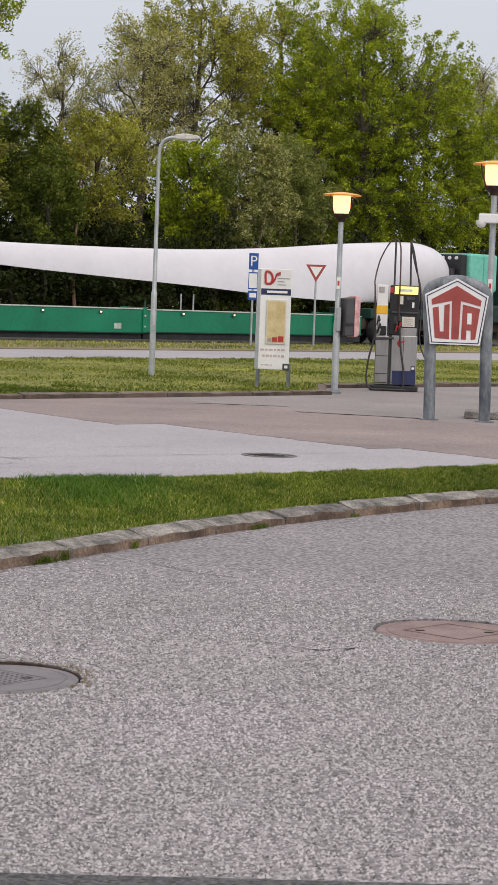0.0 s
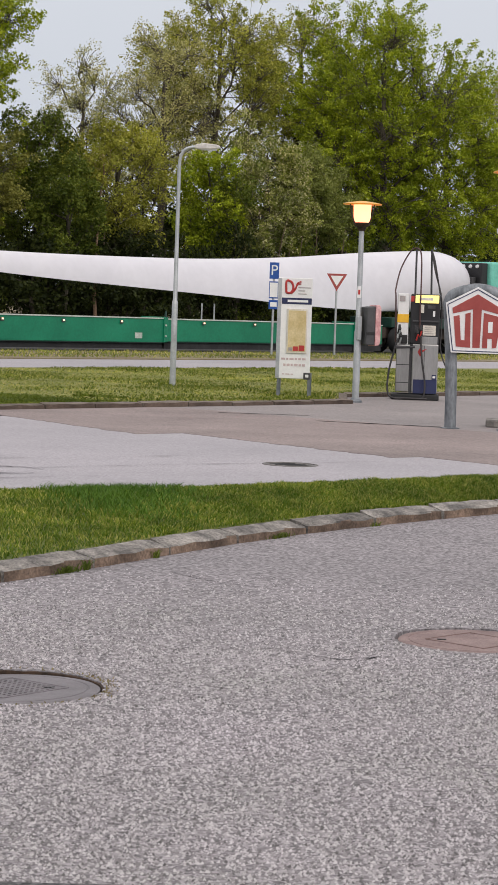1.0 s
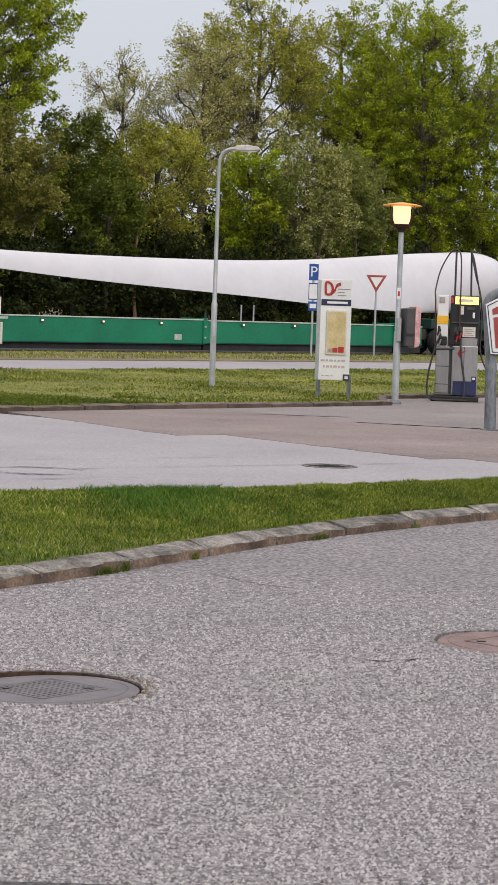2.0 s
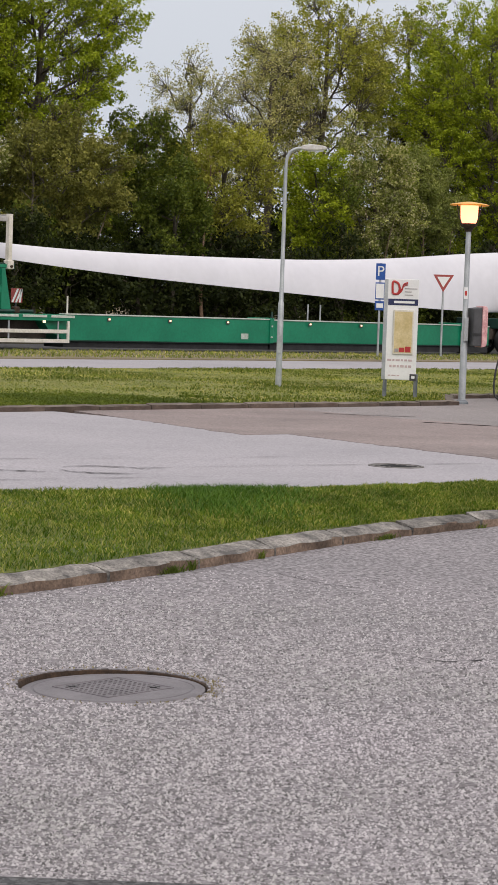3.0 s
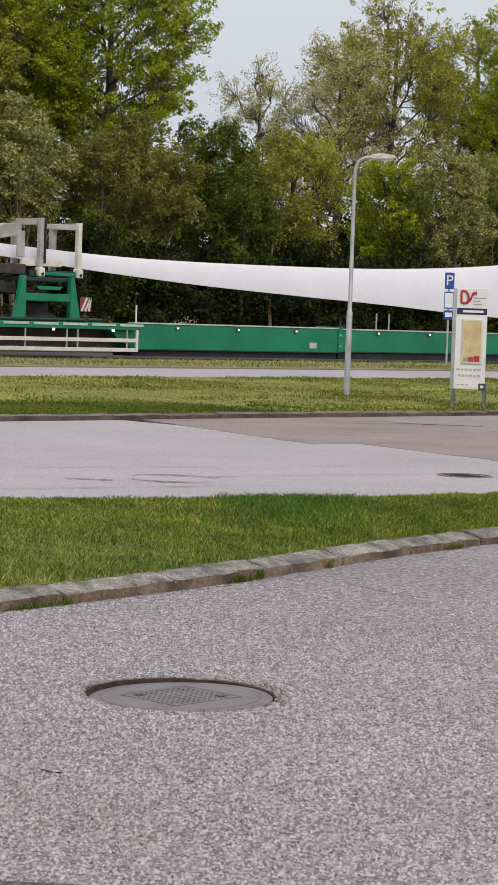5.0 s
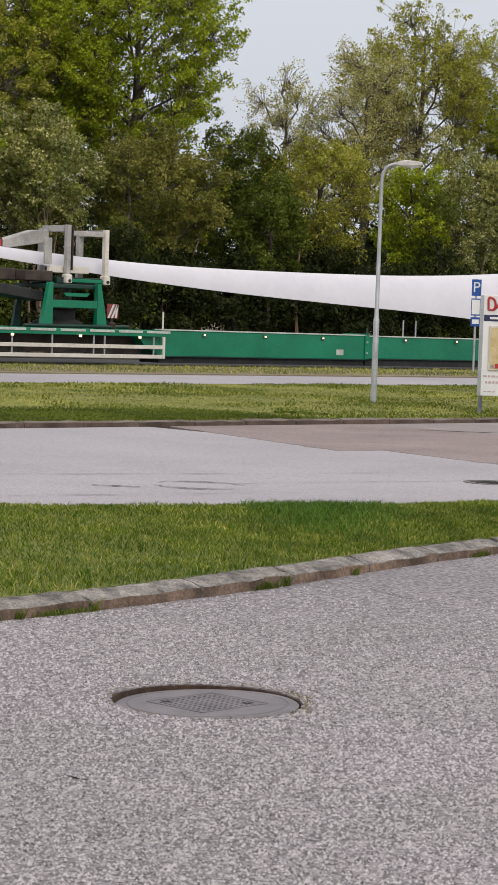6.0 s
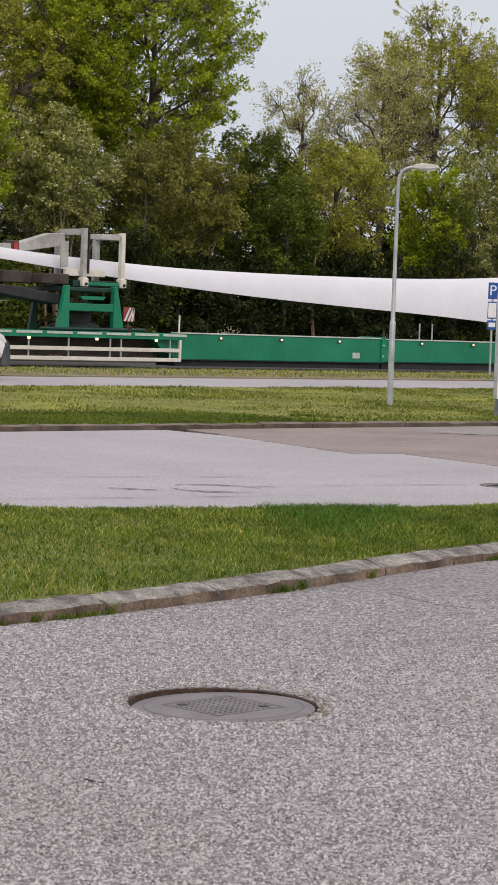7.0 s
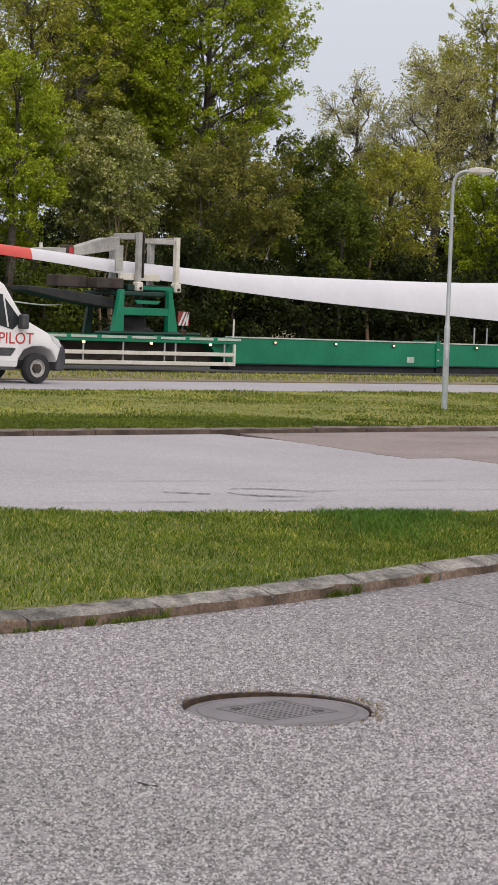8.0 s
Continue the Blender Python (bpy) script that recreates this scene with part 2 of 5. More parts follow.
GRASS_DARK = leaf_mat("dark_tall_grass_blades", [(0.051, 0.121, 0.013), (0.087, 0.182, 0.022), (0.131, 0.230, 0.033)], 0.3)
GRASS_FAR = leaf_mat("mown_verge_grass_blades", [(0.13, 0.19, 0.03), (0.21, 0.28, 0.055), (0.33, 0.37, 0.1), (0.58, 0.54, 0.26)], 0.35, 0.33, 0.36, (1.5, 1.32, 1.0))
GRASS_LUSH = leaf_mat("lush_verge_grass_blades", [(0.075, 0.11, 0.012), (0.12, 0.17, 0.02), (0.19, 0.23, 0.036)], 0.35, 0.5, 0.6, (1.25, 1.15, 1.0))
STRAW = leaf_mat("dry_straw_blades", [(0.2, 0.165, 0.09), (0.34, 0.29, 0.17), (0.24, 0.25, 0.09)], 0.25, 1.0)
MOSS = leaf_mat("dry_joint_moss", [(0.16, 0.13, 0.08), (0.24, 0.2, 0.12), (0.2, 0.2, 0.1)], 0.2)
WEED = leaf_mat("joint_weed_leaves", [(0.08, 0.13, 0.02), (0.16, 0.2, 0.04)], 0.3)


# ---- building helpers ----
def thing(name, m, label, category, group="", kind=""):
    ob = new(name)
    ob.matrix_world = m
    return tagged(ob, label, category, group, kind)


def mesh_of(name, bm, material, smooth=False):
    me = bpy.data.meshes.new(name)
    bm.to_mesh(me)
    bm.free()
    me.materials.append(material)
    if smooth:
        me.shade_smooth()
        me.set_sharp_from_angle(angle=radians(40))
    return me


def part(name, bm, material, parent, label="", smooth=False):
    ob = new(name, mesh_of(name, bm, material, smooth))
    ob.parent = parent
    return tagged(ob, label)


def structure(name, bm, material, label):
    return tagged(new(name, mesh_of(name, bm, material)), label, "", "", "structure")


def box(x0, x1, y0, y1, z0, z1, bevel=0.0, bm=None):
    bm = bm or bmesh.new()
    own = bmesh.new()
    bmesh.ops.create_cube(own, size=1, matrix=Matrix.Translation(((x0 + x1) / 2, (y0 + y1) / 2, (z0 + z1) / 2)) @ Matrix.Diagonal((x1 - x0, y1 - y0, z1 - z0, 1)))
    if bevel:
        bmesh.ops.bevel(own, geom=own.edges[:], offset=bevel, segments=2, affect="EDGES", profile=0.5)
    merge(bm, own)
    return bm


def merge(bm, own):
    me = bpy.data.meshes.new("tmp")
    own.to_mesh(me)
    own.free()
    bm.from_mesh(me)
    bpy.data.meshes.remove(me)


def tube(points, radii, sides=8, bm=None, caps=True):
    """A round bar that runs through the points; radii: one, or one for each point."""
    bm = bm or bmesh.new()
    pts = [Vector(p) for p in points]
    if not isinstance(radii, (list, tuple)):
        radii = [radii] * len(pts)
    rings, side = [], None
    for i, p in enumerate(pts):
        way = (pts[min(i + 1, len(pts) - 1)] - pts[max(i - 1, 0)]).normalized()
        if side is None:
            side = way.orthogonal().normalized()
        side = (side - way * side.dot(way)).normalized()
        other = way.cross(side)
        rings.append([bm.verts.new(p + (side * math.cos(a) + other * math.sin(a)) * radii[i]) for a in (2 * math.pi * k / sides for k in range(sides))])
    for a, b in zip(rings, rings[1:]):
        for k in range(sides):
            bm.faces.new((a[k], a[(k + 1) % sides], b[(k + 1) % sides], b[k]))
    if caps:
        bm.faces.new(rings[0][::-1])
        bm.faces.new(rings[-1])
    return bm


def curve(points, n=8):
    """A smooth way through the points."""
    p = [Vector(v) for v in points]
    p = [2 * p[0] - p[1], *p, 2 * p[-1] - p[-2]]
    out = []
    for i in range(1, len(p) - 2):
        for k in range(n):
            t = k / n
            a, b, c, d = p[i - 1], p[i], p[i + 1], p[i + 2]
            out.append(0.5 * (2 * b + (c - a) * t + (2 * a - 5 * b + 4 * c - d) * t * t + (3 * b - a - 3 * c + d) * t ** 3))
    return out + [p[-2]]


def turned(profile, sides=24, axis="z", bm=None, at=(0, 0, 0), caps=True):
    """A turned shape from (radius, height) steps."""
    bm = bm or bmesh.new()
    turn = {"z": Matrix.Identity(4), "y": pose(0, 0, 0, -90), "x": pose(0, 0, 0, 0, 90)}[axis]
    m = Matrix.Translation(at) @ turn
    rings = [[bm.verts.new(m @ Vector((r * math.cos(2 * math.pi * k / sides), r * math.sin(2 * math.pi * k / sides), h))) for k in range(sides)] for r, h in profile]
    for a, b in zip(rings, rings[1:]):
        for k in range(sides):
            bm.faces.new((a[k], a[(k + 1) % sides], b[(k + 1) % sides], b[k]))
    if caps:
        bm.faces.new(rings[0][::-1])
        bm.faces.new(rings[-1])
    bmesh.ops.recalc_face_normals(bm, faces=bm.faces[:])
    return bm


def prism(outline, y0, y1, bevel=0.0):
    """An outline in x and z, pulled out from y0 to y1."""
    bm = bmesh.new()
    front = [bm.verts.new((x, y0, z)) for x, z in outline]
    rear = [bm.verts.new((x, y1, z)) for x, z in outline]
    n = len(outline)
    bm.faces.new(front)
    bm.faces.new(rear[::-1])
    for k in range(n):
        bm.faces.new((front[k], rear[k], rear[(k + 1) % n], front[(k + 1) % n]))
    bmesh.ops.recalc_face_normals(bm, faces=bm.faces[:])
    if bevel:
        bmesh.ops.bevel(bm, geom=[e for e in bm.edges], offset=bevel, segments=2, affect="EDGES", profile=0.5)
    return bm


def facing(x, y, z=0.0, turn=0.0):
    """A pose turned to fit the camera's view: its -y side faces the eye, plus turn."""
    return pose(x, y, z, 0, 0, math.degrees(math.atan2(y, x)) - 90 + turn)


def sheet(x0, x1, y0, y1, z, thick=0.04):
    return box(x0, x1, y0, y1, z - thick, z)


def letters(name, text, size, material, parent, m):
    cu = bpy.data.curves.new(name, "FONT")
    cu.body, cu.size, cu.extrude, cu.align_x, cu.align_y = text, size, 0.003, "CENTER", "CENTER"
    cu.materials.append(material)
    ob = new(name, cu)
    ob.parent = parent
    ob.matrix_local = m
    return ob


# ---- ground and roads (x along the road, y across it) ----
structure("ground", sheet(-1500, 1500, -1500, 1500, -0.12, 0.3), SOIL, "flat brown soil reaching the horizon")


def island_front(x):
    return 8.85 + 1.35 / (1 + math.exp(-(x - 9.7) / 1.3))


def island_back(x):
    return min(16.0, 10.7 + 2.08 * math.exp(-(x - 8.75) / 3.0))


COVER, COVER_RED = (5.99, 6.69), (8.66, 6.26)


def lot():
    """The parking lot's asphalt with round holes for its two covers."""
    bm = bmesh.new()
    edges = []
    loops = [[(-40, -30), (60, -30), (60, 10.5), (-40, 10.5)]]
    rng = random.Random(5)
    for cx, cy in (COVER, COVER_RED):
        loops.append([(cx + r * math.cos(a), cy + r * math.sin(a)) for a, r in ((2 * math.pi * k / 56, 0.396 + rng.uniform(-0.004, 0.012)) for k in range(56))])
    for loop in loops:
        vs = [bm.verts.new((x, y, 0)) for x, y in loop]
        edges += [bm.edges.new((vs[k], vs[(k + 1) % len(vs)])) for k in range(len(vs))]
        if len(loop) == 56:
            low = [bm.verts.new((v.co.x, v.co.y, -0.06)) for v in vs]
            for k in range(56):
                bm.faces.new((vs[k], low[k], low[(k + 1) % 56], vs[(k + 1) % 56]))
    bmesh.ops.triangle_fill(bm, use_beauty=True, use_dissolve=False, edges=edges)
    bmesh.ops.recalc_face_normals(bm, faces=bm.faces[:])
    for face in bm.faces:
        if abs(face.normal.z) > 0.9 and face.normal.z < 0:
            face.normal_flip()
    return bm


structure("parking_lot", lot(), ASPHALT, "coarse worn grey asphalt with pale chippings")
structure("dark_strip", sheet(-0.5, 0.5, -0.5, 0.5, 0.004, 0.01), ASPHALT_DARK, "dark strip across the asphalt").matrix_world = pose(3.78, 3.62, 0, 0, 0, -46) @ Matrix.Diagonal((9, 1.34, 1, 1))
structure("road_middle", sheet(-60, 19.6, 8.9, 23.4, -0.004), ASPHALT_MID, "smooth pale grey asphalt driveway")


def uneven_sheet(x0, x1, y0, y1, z, seed):
    """Paving whose edge along x0 wanders."""
    bm = bmesh.new()
    n = 220
    row = []
    for k in range(n + 1):
        y = y0 + (y1 - y0) * k / n
        foot, rate = (12.4, 0.18) if y < 14.7 else (14.9, 0.19) if y < 18.65 else (18.75, 0.28)
        w = rate * (y - foot) + 0.07 * noise.noise(Vector((seed, y * 2.3, 5))) + 0.06 * noise.noise(Vector((seed, y * 7.0, 9)))
        row.append((bm.verts.new((x0 + w, y, z)), bm.verts.new((x1, y, z))))
    for a, b in zip(row, row[1:]):
        bm.faces.new((a[0], a[1], b[1], b[0]))
    geo = bmesh.ops.extrude_face_region(bm, geom=bm.faces[:])
    bmesh.ops.translate(bm, verts=[v for v in geo["geom"] if isinstance(v, bmesh.types.BMVert)], vec=(0, 0, -0.03))
    bmesh.ops.recalc_face_normals(bm, faces=bm.faces[:])
    return bm


structure("forecourt", uneven_sheet(18.7, 24.0, 8.9, 23.4, 0.001, 2.0), FORECOURT, "brownish worn forecourt asphalt")
structure("forecourt_slab", sheet(24.0, 70, 8.9, 25.1, -0.001), SLAB, "mauve-grey concrete beside the fuel pump")
structure("verge", sheet(-60, 28.24, 23.42, 36.8, 0.02, 0.12), VERGE_TURF, "short mown green grass verge")
structure("verge_behind_pump", sheet(28.24, 120, 25.17, 36.8, 0.02, 0.12), VERGE_TURF, "short mown green grass verge")
def verge_corner():
    """The verge's corner, cut off aslant behind the lantern."""
    bm = bmesh.new()
    low = [bm.verts.new((x, y, -0.1)) for x, y in ((28.24, 23.42), (28.5, 23.5), (30.5, 25.15), (28.24, 25.17))]
    bm.faces.new(low)
    out = bmesh.ops.extrude_face_region(bm, geom=bm.faces[:])
    bmesh.ops.translate(bm, verts=[v for v in out["geom"] if isinstance(v, bmesh.types.BMVert)], vec=(0, 0, 0.124))
    bmesh.ops.recalc_face_normals(bm, faces=bm.faces[:])
    return bm


structure("verge_corner", verge_corner(), VERGE_TURF, "short mown grass at the verge's corner")
structure("service_road", sheet(-80, 200, 36.8, 42.4, 0.0), ASPHALT_MID, "pale grey asphalt service road")
structure("roadside_strip", sheet(-80, 200, 42.4, 48.4, 0.03, 0.1), SOIL, "dry brown grassy strip beside the road")
structure("carriageway", sheet(-80, 220, 48.4, 55.5, 0.0), ASPHALT_DARK, "dark asphalt carriageway under the trailer")
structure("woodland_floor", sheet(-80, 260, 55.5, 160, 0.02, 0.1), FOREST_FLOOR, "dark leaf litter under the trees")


def island_soil():
    bm = bmesh.new()
    xs = [-20 + 0.5 * k for k in range(84)]
    rows = [[bm.verts.new((x, a + (b - a) * f, z)) for f, z in ((0, 0.0), (0.0, 0.085), (0.3, 0.145), (0.7, 0.2), (0.97, 0.2), (1, -0.05))]
            for x in xs for a, b in ((island_front(x) + 0.2, max(island_back(x), island_front(x) + 0.4)),)]
    for p, q in zip(rows, rows[1:]):
        for k in range(5):
            bm.faces.new((p[k], q[k], q[k + 1], p[k + 1]))
    bmesh.ops.recalc_face_normals(bm, faces=bm.faces[:])
    return bm


structure("grass_island", island_soil(), TURF, "raised grass island between two driveways")


def seam(name, points, width, material, label):
    """A cracked tar joint lying on the paving."""
    rng = random.Random(len(name))
    bm = bmesh.new()
    way = curve(points, 10)
    row = []
    for p in way:
        w = width * rng.uniform(0.4, 1.3)
        row.append((bm.verts.new((p.x - w, p.y + rng.uniform(-0.02, 0.02), 0.004)), bm.verts.new((p.x + w, p.y, 0.004))))
    for a, b in zip(row, row[1:]):
        bm.faces.new((a[0], a[1], b[1], b[0]))
    bmesh.ops.solidify(bm, geom=bm.faces[:], thickness=0.004)
    return structure(name, bm, material, label)



def chippings():
    """Loose-looking pale stones pressed into the lot inside the camera's view, thinning with distance."""
    rng = np.random.default_rng(21)
    n = 155000
    r = np.sqrt(rng.uniform(5.2 ** 2, 13.0 ** 2, n))
    a = rng.uniform(radians(34), radians(57), n)
    x, y = r * np.cos(a), r * np.sin(a)
    front = 8.85 + 1.35 / (1 + np.exp(-(x - 9.7) / 1.3))
    keep = (y < front - 0.03) & (rng.random(n) < np.interp(r, (7.0, 10.0, 12.9), (1.0, 0.55, 0.02))) & (x + y > 8.37)
    for cx, cy in (COVER, COVER_RED):
        keep &= np.hypot(x - cx, y - cy) > 0.42
    x, y = x[keep], y[keep]
    n = len(x)
    size = rng.uniform(0.0044, 0.0096, n)
    turn = rng.uniform(0, 2 * np.pi, n)
    k = 5
    ang = turn[:, None] + np.linspace(0, 2 * np.pi, k, endpoint=False)[None] + rng.uniform(-0.35, 0.35, (n, k))
    rad = size[:, None] * rng.uniform(0.7, 1.3, (n, k))
    ring = np.stack([x[:, None] + rad * np.cos(ang), y[:, None] + rad * np.sin(ang), np.full((n, k), -0.002)], 2)
    apex = np.stack([x + rng.normal(0, 0.3, n) * size, y + rng.normal(0, 0.3, n) * size, size * rng.uniform(0.5, 1.1, n)], 1)[:, None]
    co = np.concatenate([ring, apex], 1).reshape(-1, 3)
    i = np.arange(k)
    faces = np.stack([i, (i + 1) % k, np.full(k, k)], 1).ravel()
    loops = ((k + 1) * np.arange(n)[:, None] + faces[None]).ravel()
    starts = np.arange(0, len(loops), 3)
    me = bpy.data.meshes.new("chippings")
    me.vertices.add(len(co))
    me.vertices.foreach_set("co", co.ravel().astype(np.float32))
    me.loops.add(len(loops))
    me.loops.foreach_set("vertex_index", loops.astype(np.int32))
    me.polygons.add(len(starts))
    me.polygons.foreach_set("loop_start", starts.astype(np.int32))
    me.materials.append(CHIPPING)
    me.update(calc_edges=True)
    me.validate()
    tagged(new("chippings", me), "pale stone chippings standing proud of worn asphalt", "gravel", "", "stuff")


chippings()
seam("joint_1", [(23.6, 21.9, 0), (23.95, 21.5, 0), (24.5, 20.9, 0)], 0.05, ASPHALT_DARK, "dark tar joint in the forecourt")
seam("joint_2", [(23.5, 19.9, 0), (23.8, 19.2, 0), (24.3, 18.1, 0)], 0.06, ASPHALT_DARK, "dark tar joint in the forecourt")
seam("crack_1", [(9.3, 9.0, 0), (9.2, 8.57, 0), (9.22, 8.2, 0)], 0.004, ASPHALT_DARK, "fine crack in the worn asphalt")
seam("crack_2", [(7.6, 6.72, 0), (7.64, 6.3, 0), (7.9, 6.2, 0)], 0.0035, ASPHALT_DARK, "fine crack in the worn asphalt")
seam("scar", [(4.6, 5.84, 0), (4.6, 5.79, 0), (4.62, 5.75, 0)], 0.005, CAST_RED, "small dark scar in the asphalt")
seam("joint_4", [(9.4, 17.6, 0), (13.09, 16.68, 0), (15.16, 16.1, 0), (17.4, 15.6, 0)], 0.006, DRAIN_IRON, "thin crack in the pale asphalt")
seam("joint_5", [(12.45, 15.58, 0), (12.6, 15.42, 0), (12.76, 15.27, 0)], 0.03, ASPHALT_DARK, "short dark crack in the pale asphalt")
seam("joint_6", [(10.0, 15.1, 0), (11.6, 14.78, 0), (13.82, 14.29, 0)], 0.006, DRAIN_IRON, "thin crack in the pale asphalt")
seam("joint_3", [(13.9, 15.25, 0), (15.92, 14.86, 0), (18.4, 14.2, 0)], 0.008, DRAIN_IRON, "thin crack in the pale asphalt")


# ---- lanterns, signs and posts ----
def street_lamp():
    t = thing("street_lamp", pose(29.91, 28.96, 0.05, 0, 0, -46), "slim grey galvanised street lamp standing on the grass verge", "street lamp")
    part("pole", tube([(0, 0, -0.06), (0, 0, 1.55), (0, 0, 1.6), (0.0, 0, 4.1)], [0.06, 0.058, 0.043, 0.034], 12), GALV, t, "", True)
    part("arm", tube(curve([(0, 0, 4.1), (0.015, 0, 4.28), (0.08, 0, 4.42), (0.19, 0, 4.48), (0.32, 0, 4.5)], 6), 0.03, 10), GALV, t, "", True)
    head = part("head", prism([(0.26, 4.47), (0.4, 4.45), (0.72, 4.47), (0.78, 4.5), (0.72, 4.545), (0.45, 4.57), (0.3, 4.545)], -0.09, 0.09, 0.015), RIM, t, "pale weathered lamp head")
    part("lens", box(0.4, 0.7, -0.06, 0.06, 4.44, 4.462), LENS, head)
    part("door", box(-0.04, 0.04, -0.078, -0.066, 0.6, 0.95, 0.003), GALV, t)


def lantern(m, label, height):
    """A post lantern with a lit glass and a wide flat cap; returns its root."""
    t = thing("post_lantern", m, label, "street lamp", "sodium post lanterns")
    part("pole", tube([(0, 0, 0), (0, 0, 1.2), (0, 0, 1.25), (0, 0, height)], [0.062, 0.062, 0.05, 0.045], 12), GALV, t, "", True)
    part("base_collar", turned([(0.11, 0), (0.11, 0.03), (0.07, 0.07)], 16), POLE_GREY, t, "", True)
    part("neck", turned([(0.06, height), (0.075, height + 0.06), (0.13, height + 0.09), (0.15, height + 0.14)], 16), RUST, t, "", True)
    part("glass", turned([(0.132, height + 0.142), (0.145, height + 0.25), (0.152, height + 0.438)], 20), LANTERN, t, "glowing orange-white lantern glass", True)
    part("cap", turned([(0.33, height + 0.442), (0.335, height + 0.455), (0.3, height + 0.468), (0.1, height + 0.5), (0.03, height + 0.508)], 28), AMBER, t, "wide flat amber-lit cap", True)
    part("sticker", box(-0.035, 0.03, -0.058, -0.046, 1.78, 1.98, 0.002), WHITE, t)
    part("sticker_mark", box(-0.02, 0.015, -0.062, -0.0582, 1.84, 1.92), RED, t)
    for k in range(4):
        a = math.pi / 4 + math.pi / 2 * k
        x, y = math.cos(a), math.sin(a)
        part("strut", tube([(0.155 * x, 0.155 * y, height + 0.1), (0.25 * x, 0.25 * y, height + 0.28), (0.29 * x, 0.29 * y, height + 0.445)], 0.008, 6), BROWN_DARK, t)
    return t


def dispenser_box(m):
    t = thing("paper_dispenser", m, "grey dispenser box with faded pink front on the lantern pole", "dispenser")
    part("housing", prism([(-0.09, 0.02), (0.065, 0.02), (0.065, 0.68), (-0.09, 0.66)], -0.17, 0.17, 0.015), BUMPER, t)
    part("front", prism([(0.07, 0.0), (0.15, 0.02), (0.17, 0.08), (0.17, 0.66), (0.14, 0.7), (0.07, 0.7)], -0.17, 0.17, 0.012), PINK, t, "sun-faded pink front cover")
    part("bracket", box(-0.2, -0.13, -0.04, 0.04, 0.1, 0.5, 0.005), GALV, t)
    part("slot", box(-0.1, 0.05, -0.185, -0.172, 0.2, 0.24), BLACK, t)


def info_board():
    t = thing("information_board", facing(29.1, 25.2, 0.04, 0), "white information board with map case on two grey posts", "information board")
    for x in (-0.27, 0.27):
        part("post", box(x - 0.035, x + 0.035, 0.02, 0.08, -0.05, 0.4, 0.006), POLE_GREY, t)
    part("panel", box(-0.33, 0.27, 0.0, 0.1, 0.29, 2.06, 0.012), WHITE, t)
    part("side_strip", box(-0.336, -0.27, -0.006, 0.0, 0.3, 2.05, 0.002), GALV, t)
    part("title_bar", box(-0.262, 0.262, -0.006, 0, 1.6, 1.71, 0.002), NAVY, t)
    part("title_print", box(-0.16, 0.2, -0.009, -0.0062, 1.635, 1.675), WHITE, t)
    case = part("map_case", box(-0.16, 0.2, -0.03, 0.0, 0.74, 1.52, 0.008), CREAM, t)
    part("map", box(-0.135, 0.175, -0.034, -0.0305, 0.77, 1.49, 0.001), MAP, case, "faded yellow map sheet")
    for k, (a, b) in enumerate(((-0.12, -0.05), (-0.04, 0.05), (0.06, 0.16))):
        part("map_print", box(a, b, -0.037, -0.0345, 0.78, 0.84 + 0.02 * k), (PRINT, RED, RED)[k], case)
    # emblem drawn as plain arcs
    emblem = part("emblem", tube(curve([(-0.19, -0.006, 1.8), (-0.19, -0.006, 2.0), (-0.1, -0.006, 1.98), (-0.07, -0.006, 1.88), (-0.11, -0.006, 1.8), (-0.19, -0.006, 1.8)], 5), 0.02, 6), RED, t, "red curved emblem")
    for k in range(3):
        part("emblem_stripe", tube(curve([(-0.1, -0.006, 1.78 + 0.012 * k), (-0.03, -0.006, 1.85 + 0.02 * k), (0.0, -0.006, 1.93 + 0.02 * k), (0.07, -0.006, 1.96 + 0.022 * k)], 5), 0.008, 5), RED, emblem)
    for k in range(3):
        part("text_line", box(0.02, (0.24, 0.14, 0.17)[k], -0.006, 0, 1.885 - 0.055 * k, 1.9 - 0.055 * k), PRINT, t)
    for z, a, b, h in ((0.62, -0.24, 0.19, 0.05), (0.51, -0.2, 0.19, 0.06), (0.36, -0.22, -0.02, 0.025)):
        x = a
        rng = random.Random(int(z * 100))
        while x < b:
            w = rng.uniform(0.03, 0.075)
            part("text_bar", box(x, min(x + w, b), -0.005, 0, z, z + h * 0.7), FAINT, t)
            x += w + 0.018
    part("corner_badge", box(0.16, 0.275, -0.01, 0.0, 0.28, 0.4, 0.003), BUMPER, t)
    part("badge_mark", box(0.19, 0.25, -0.014, -0.0102, 0.32, 0.37, 0.01), WHITE, t)


def parking_sign():
    t = thing("parking_sign", facing(52.0, 46.0, 0.03, -6), "blue parking sign with two small plates on a thin post", "road sign")
    part("post", tube([(-0.02, 0.05, -0.03), (-0.02, 0.05, 2.95)], 0.035, 8), GALV, t)
    plate = part("plate", box(-0.16, 0.14, -0.01, 0.01, 2.42, 2.94, 0.004), BLUE, t, "blue square parking plate")
    letters("letter", "P", 0.46, WHITE, plate, pose(-0.01, -0.014, 2.68, 90))
    lower = part("lower_plate", box(-0.16, 0.14, -0.01, 0.01, 1.8, 2.34, 0.004), BLUE, t)
    part("pictogram_field", box(-0.135, 0.115, -0.016, -0.0105, 1.84, 2.3), WHITE, lower)
    arrow = part("arrow_plate", box(-0.16, 0.14, -0.01, 0.01, 1.46, 1.75, 0.004), BLUE, t)
    part("arrow_mark", box(-0.11, 0.1, -0.016, -0.0105, 1.54, 1.68), WHITE, arrow)


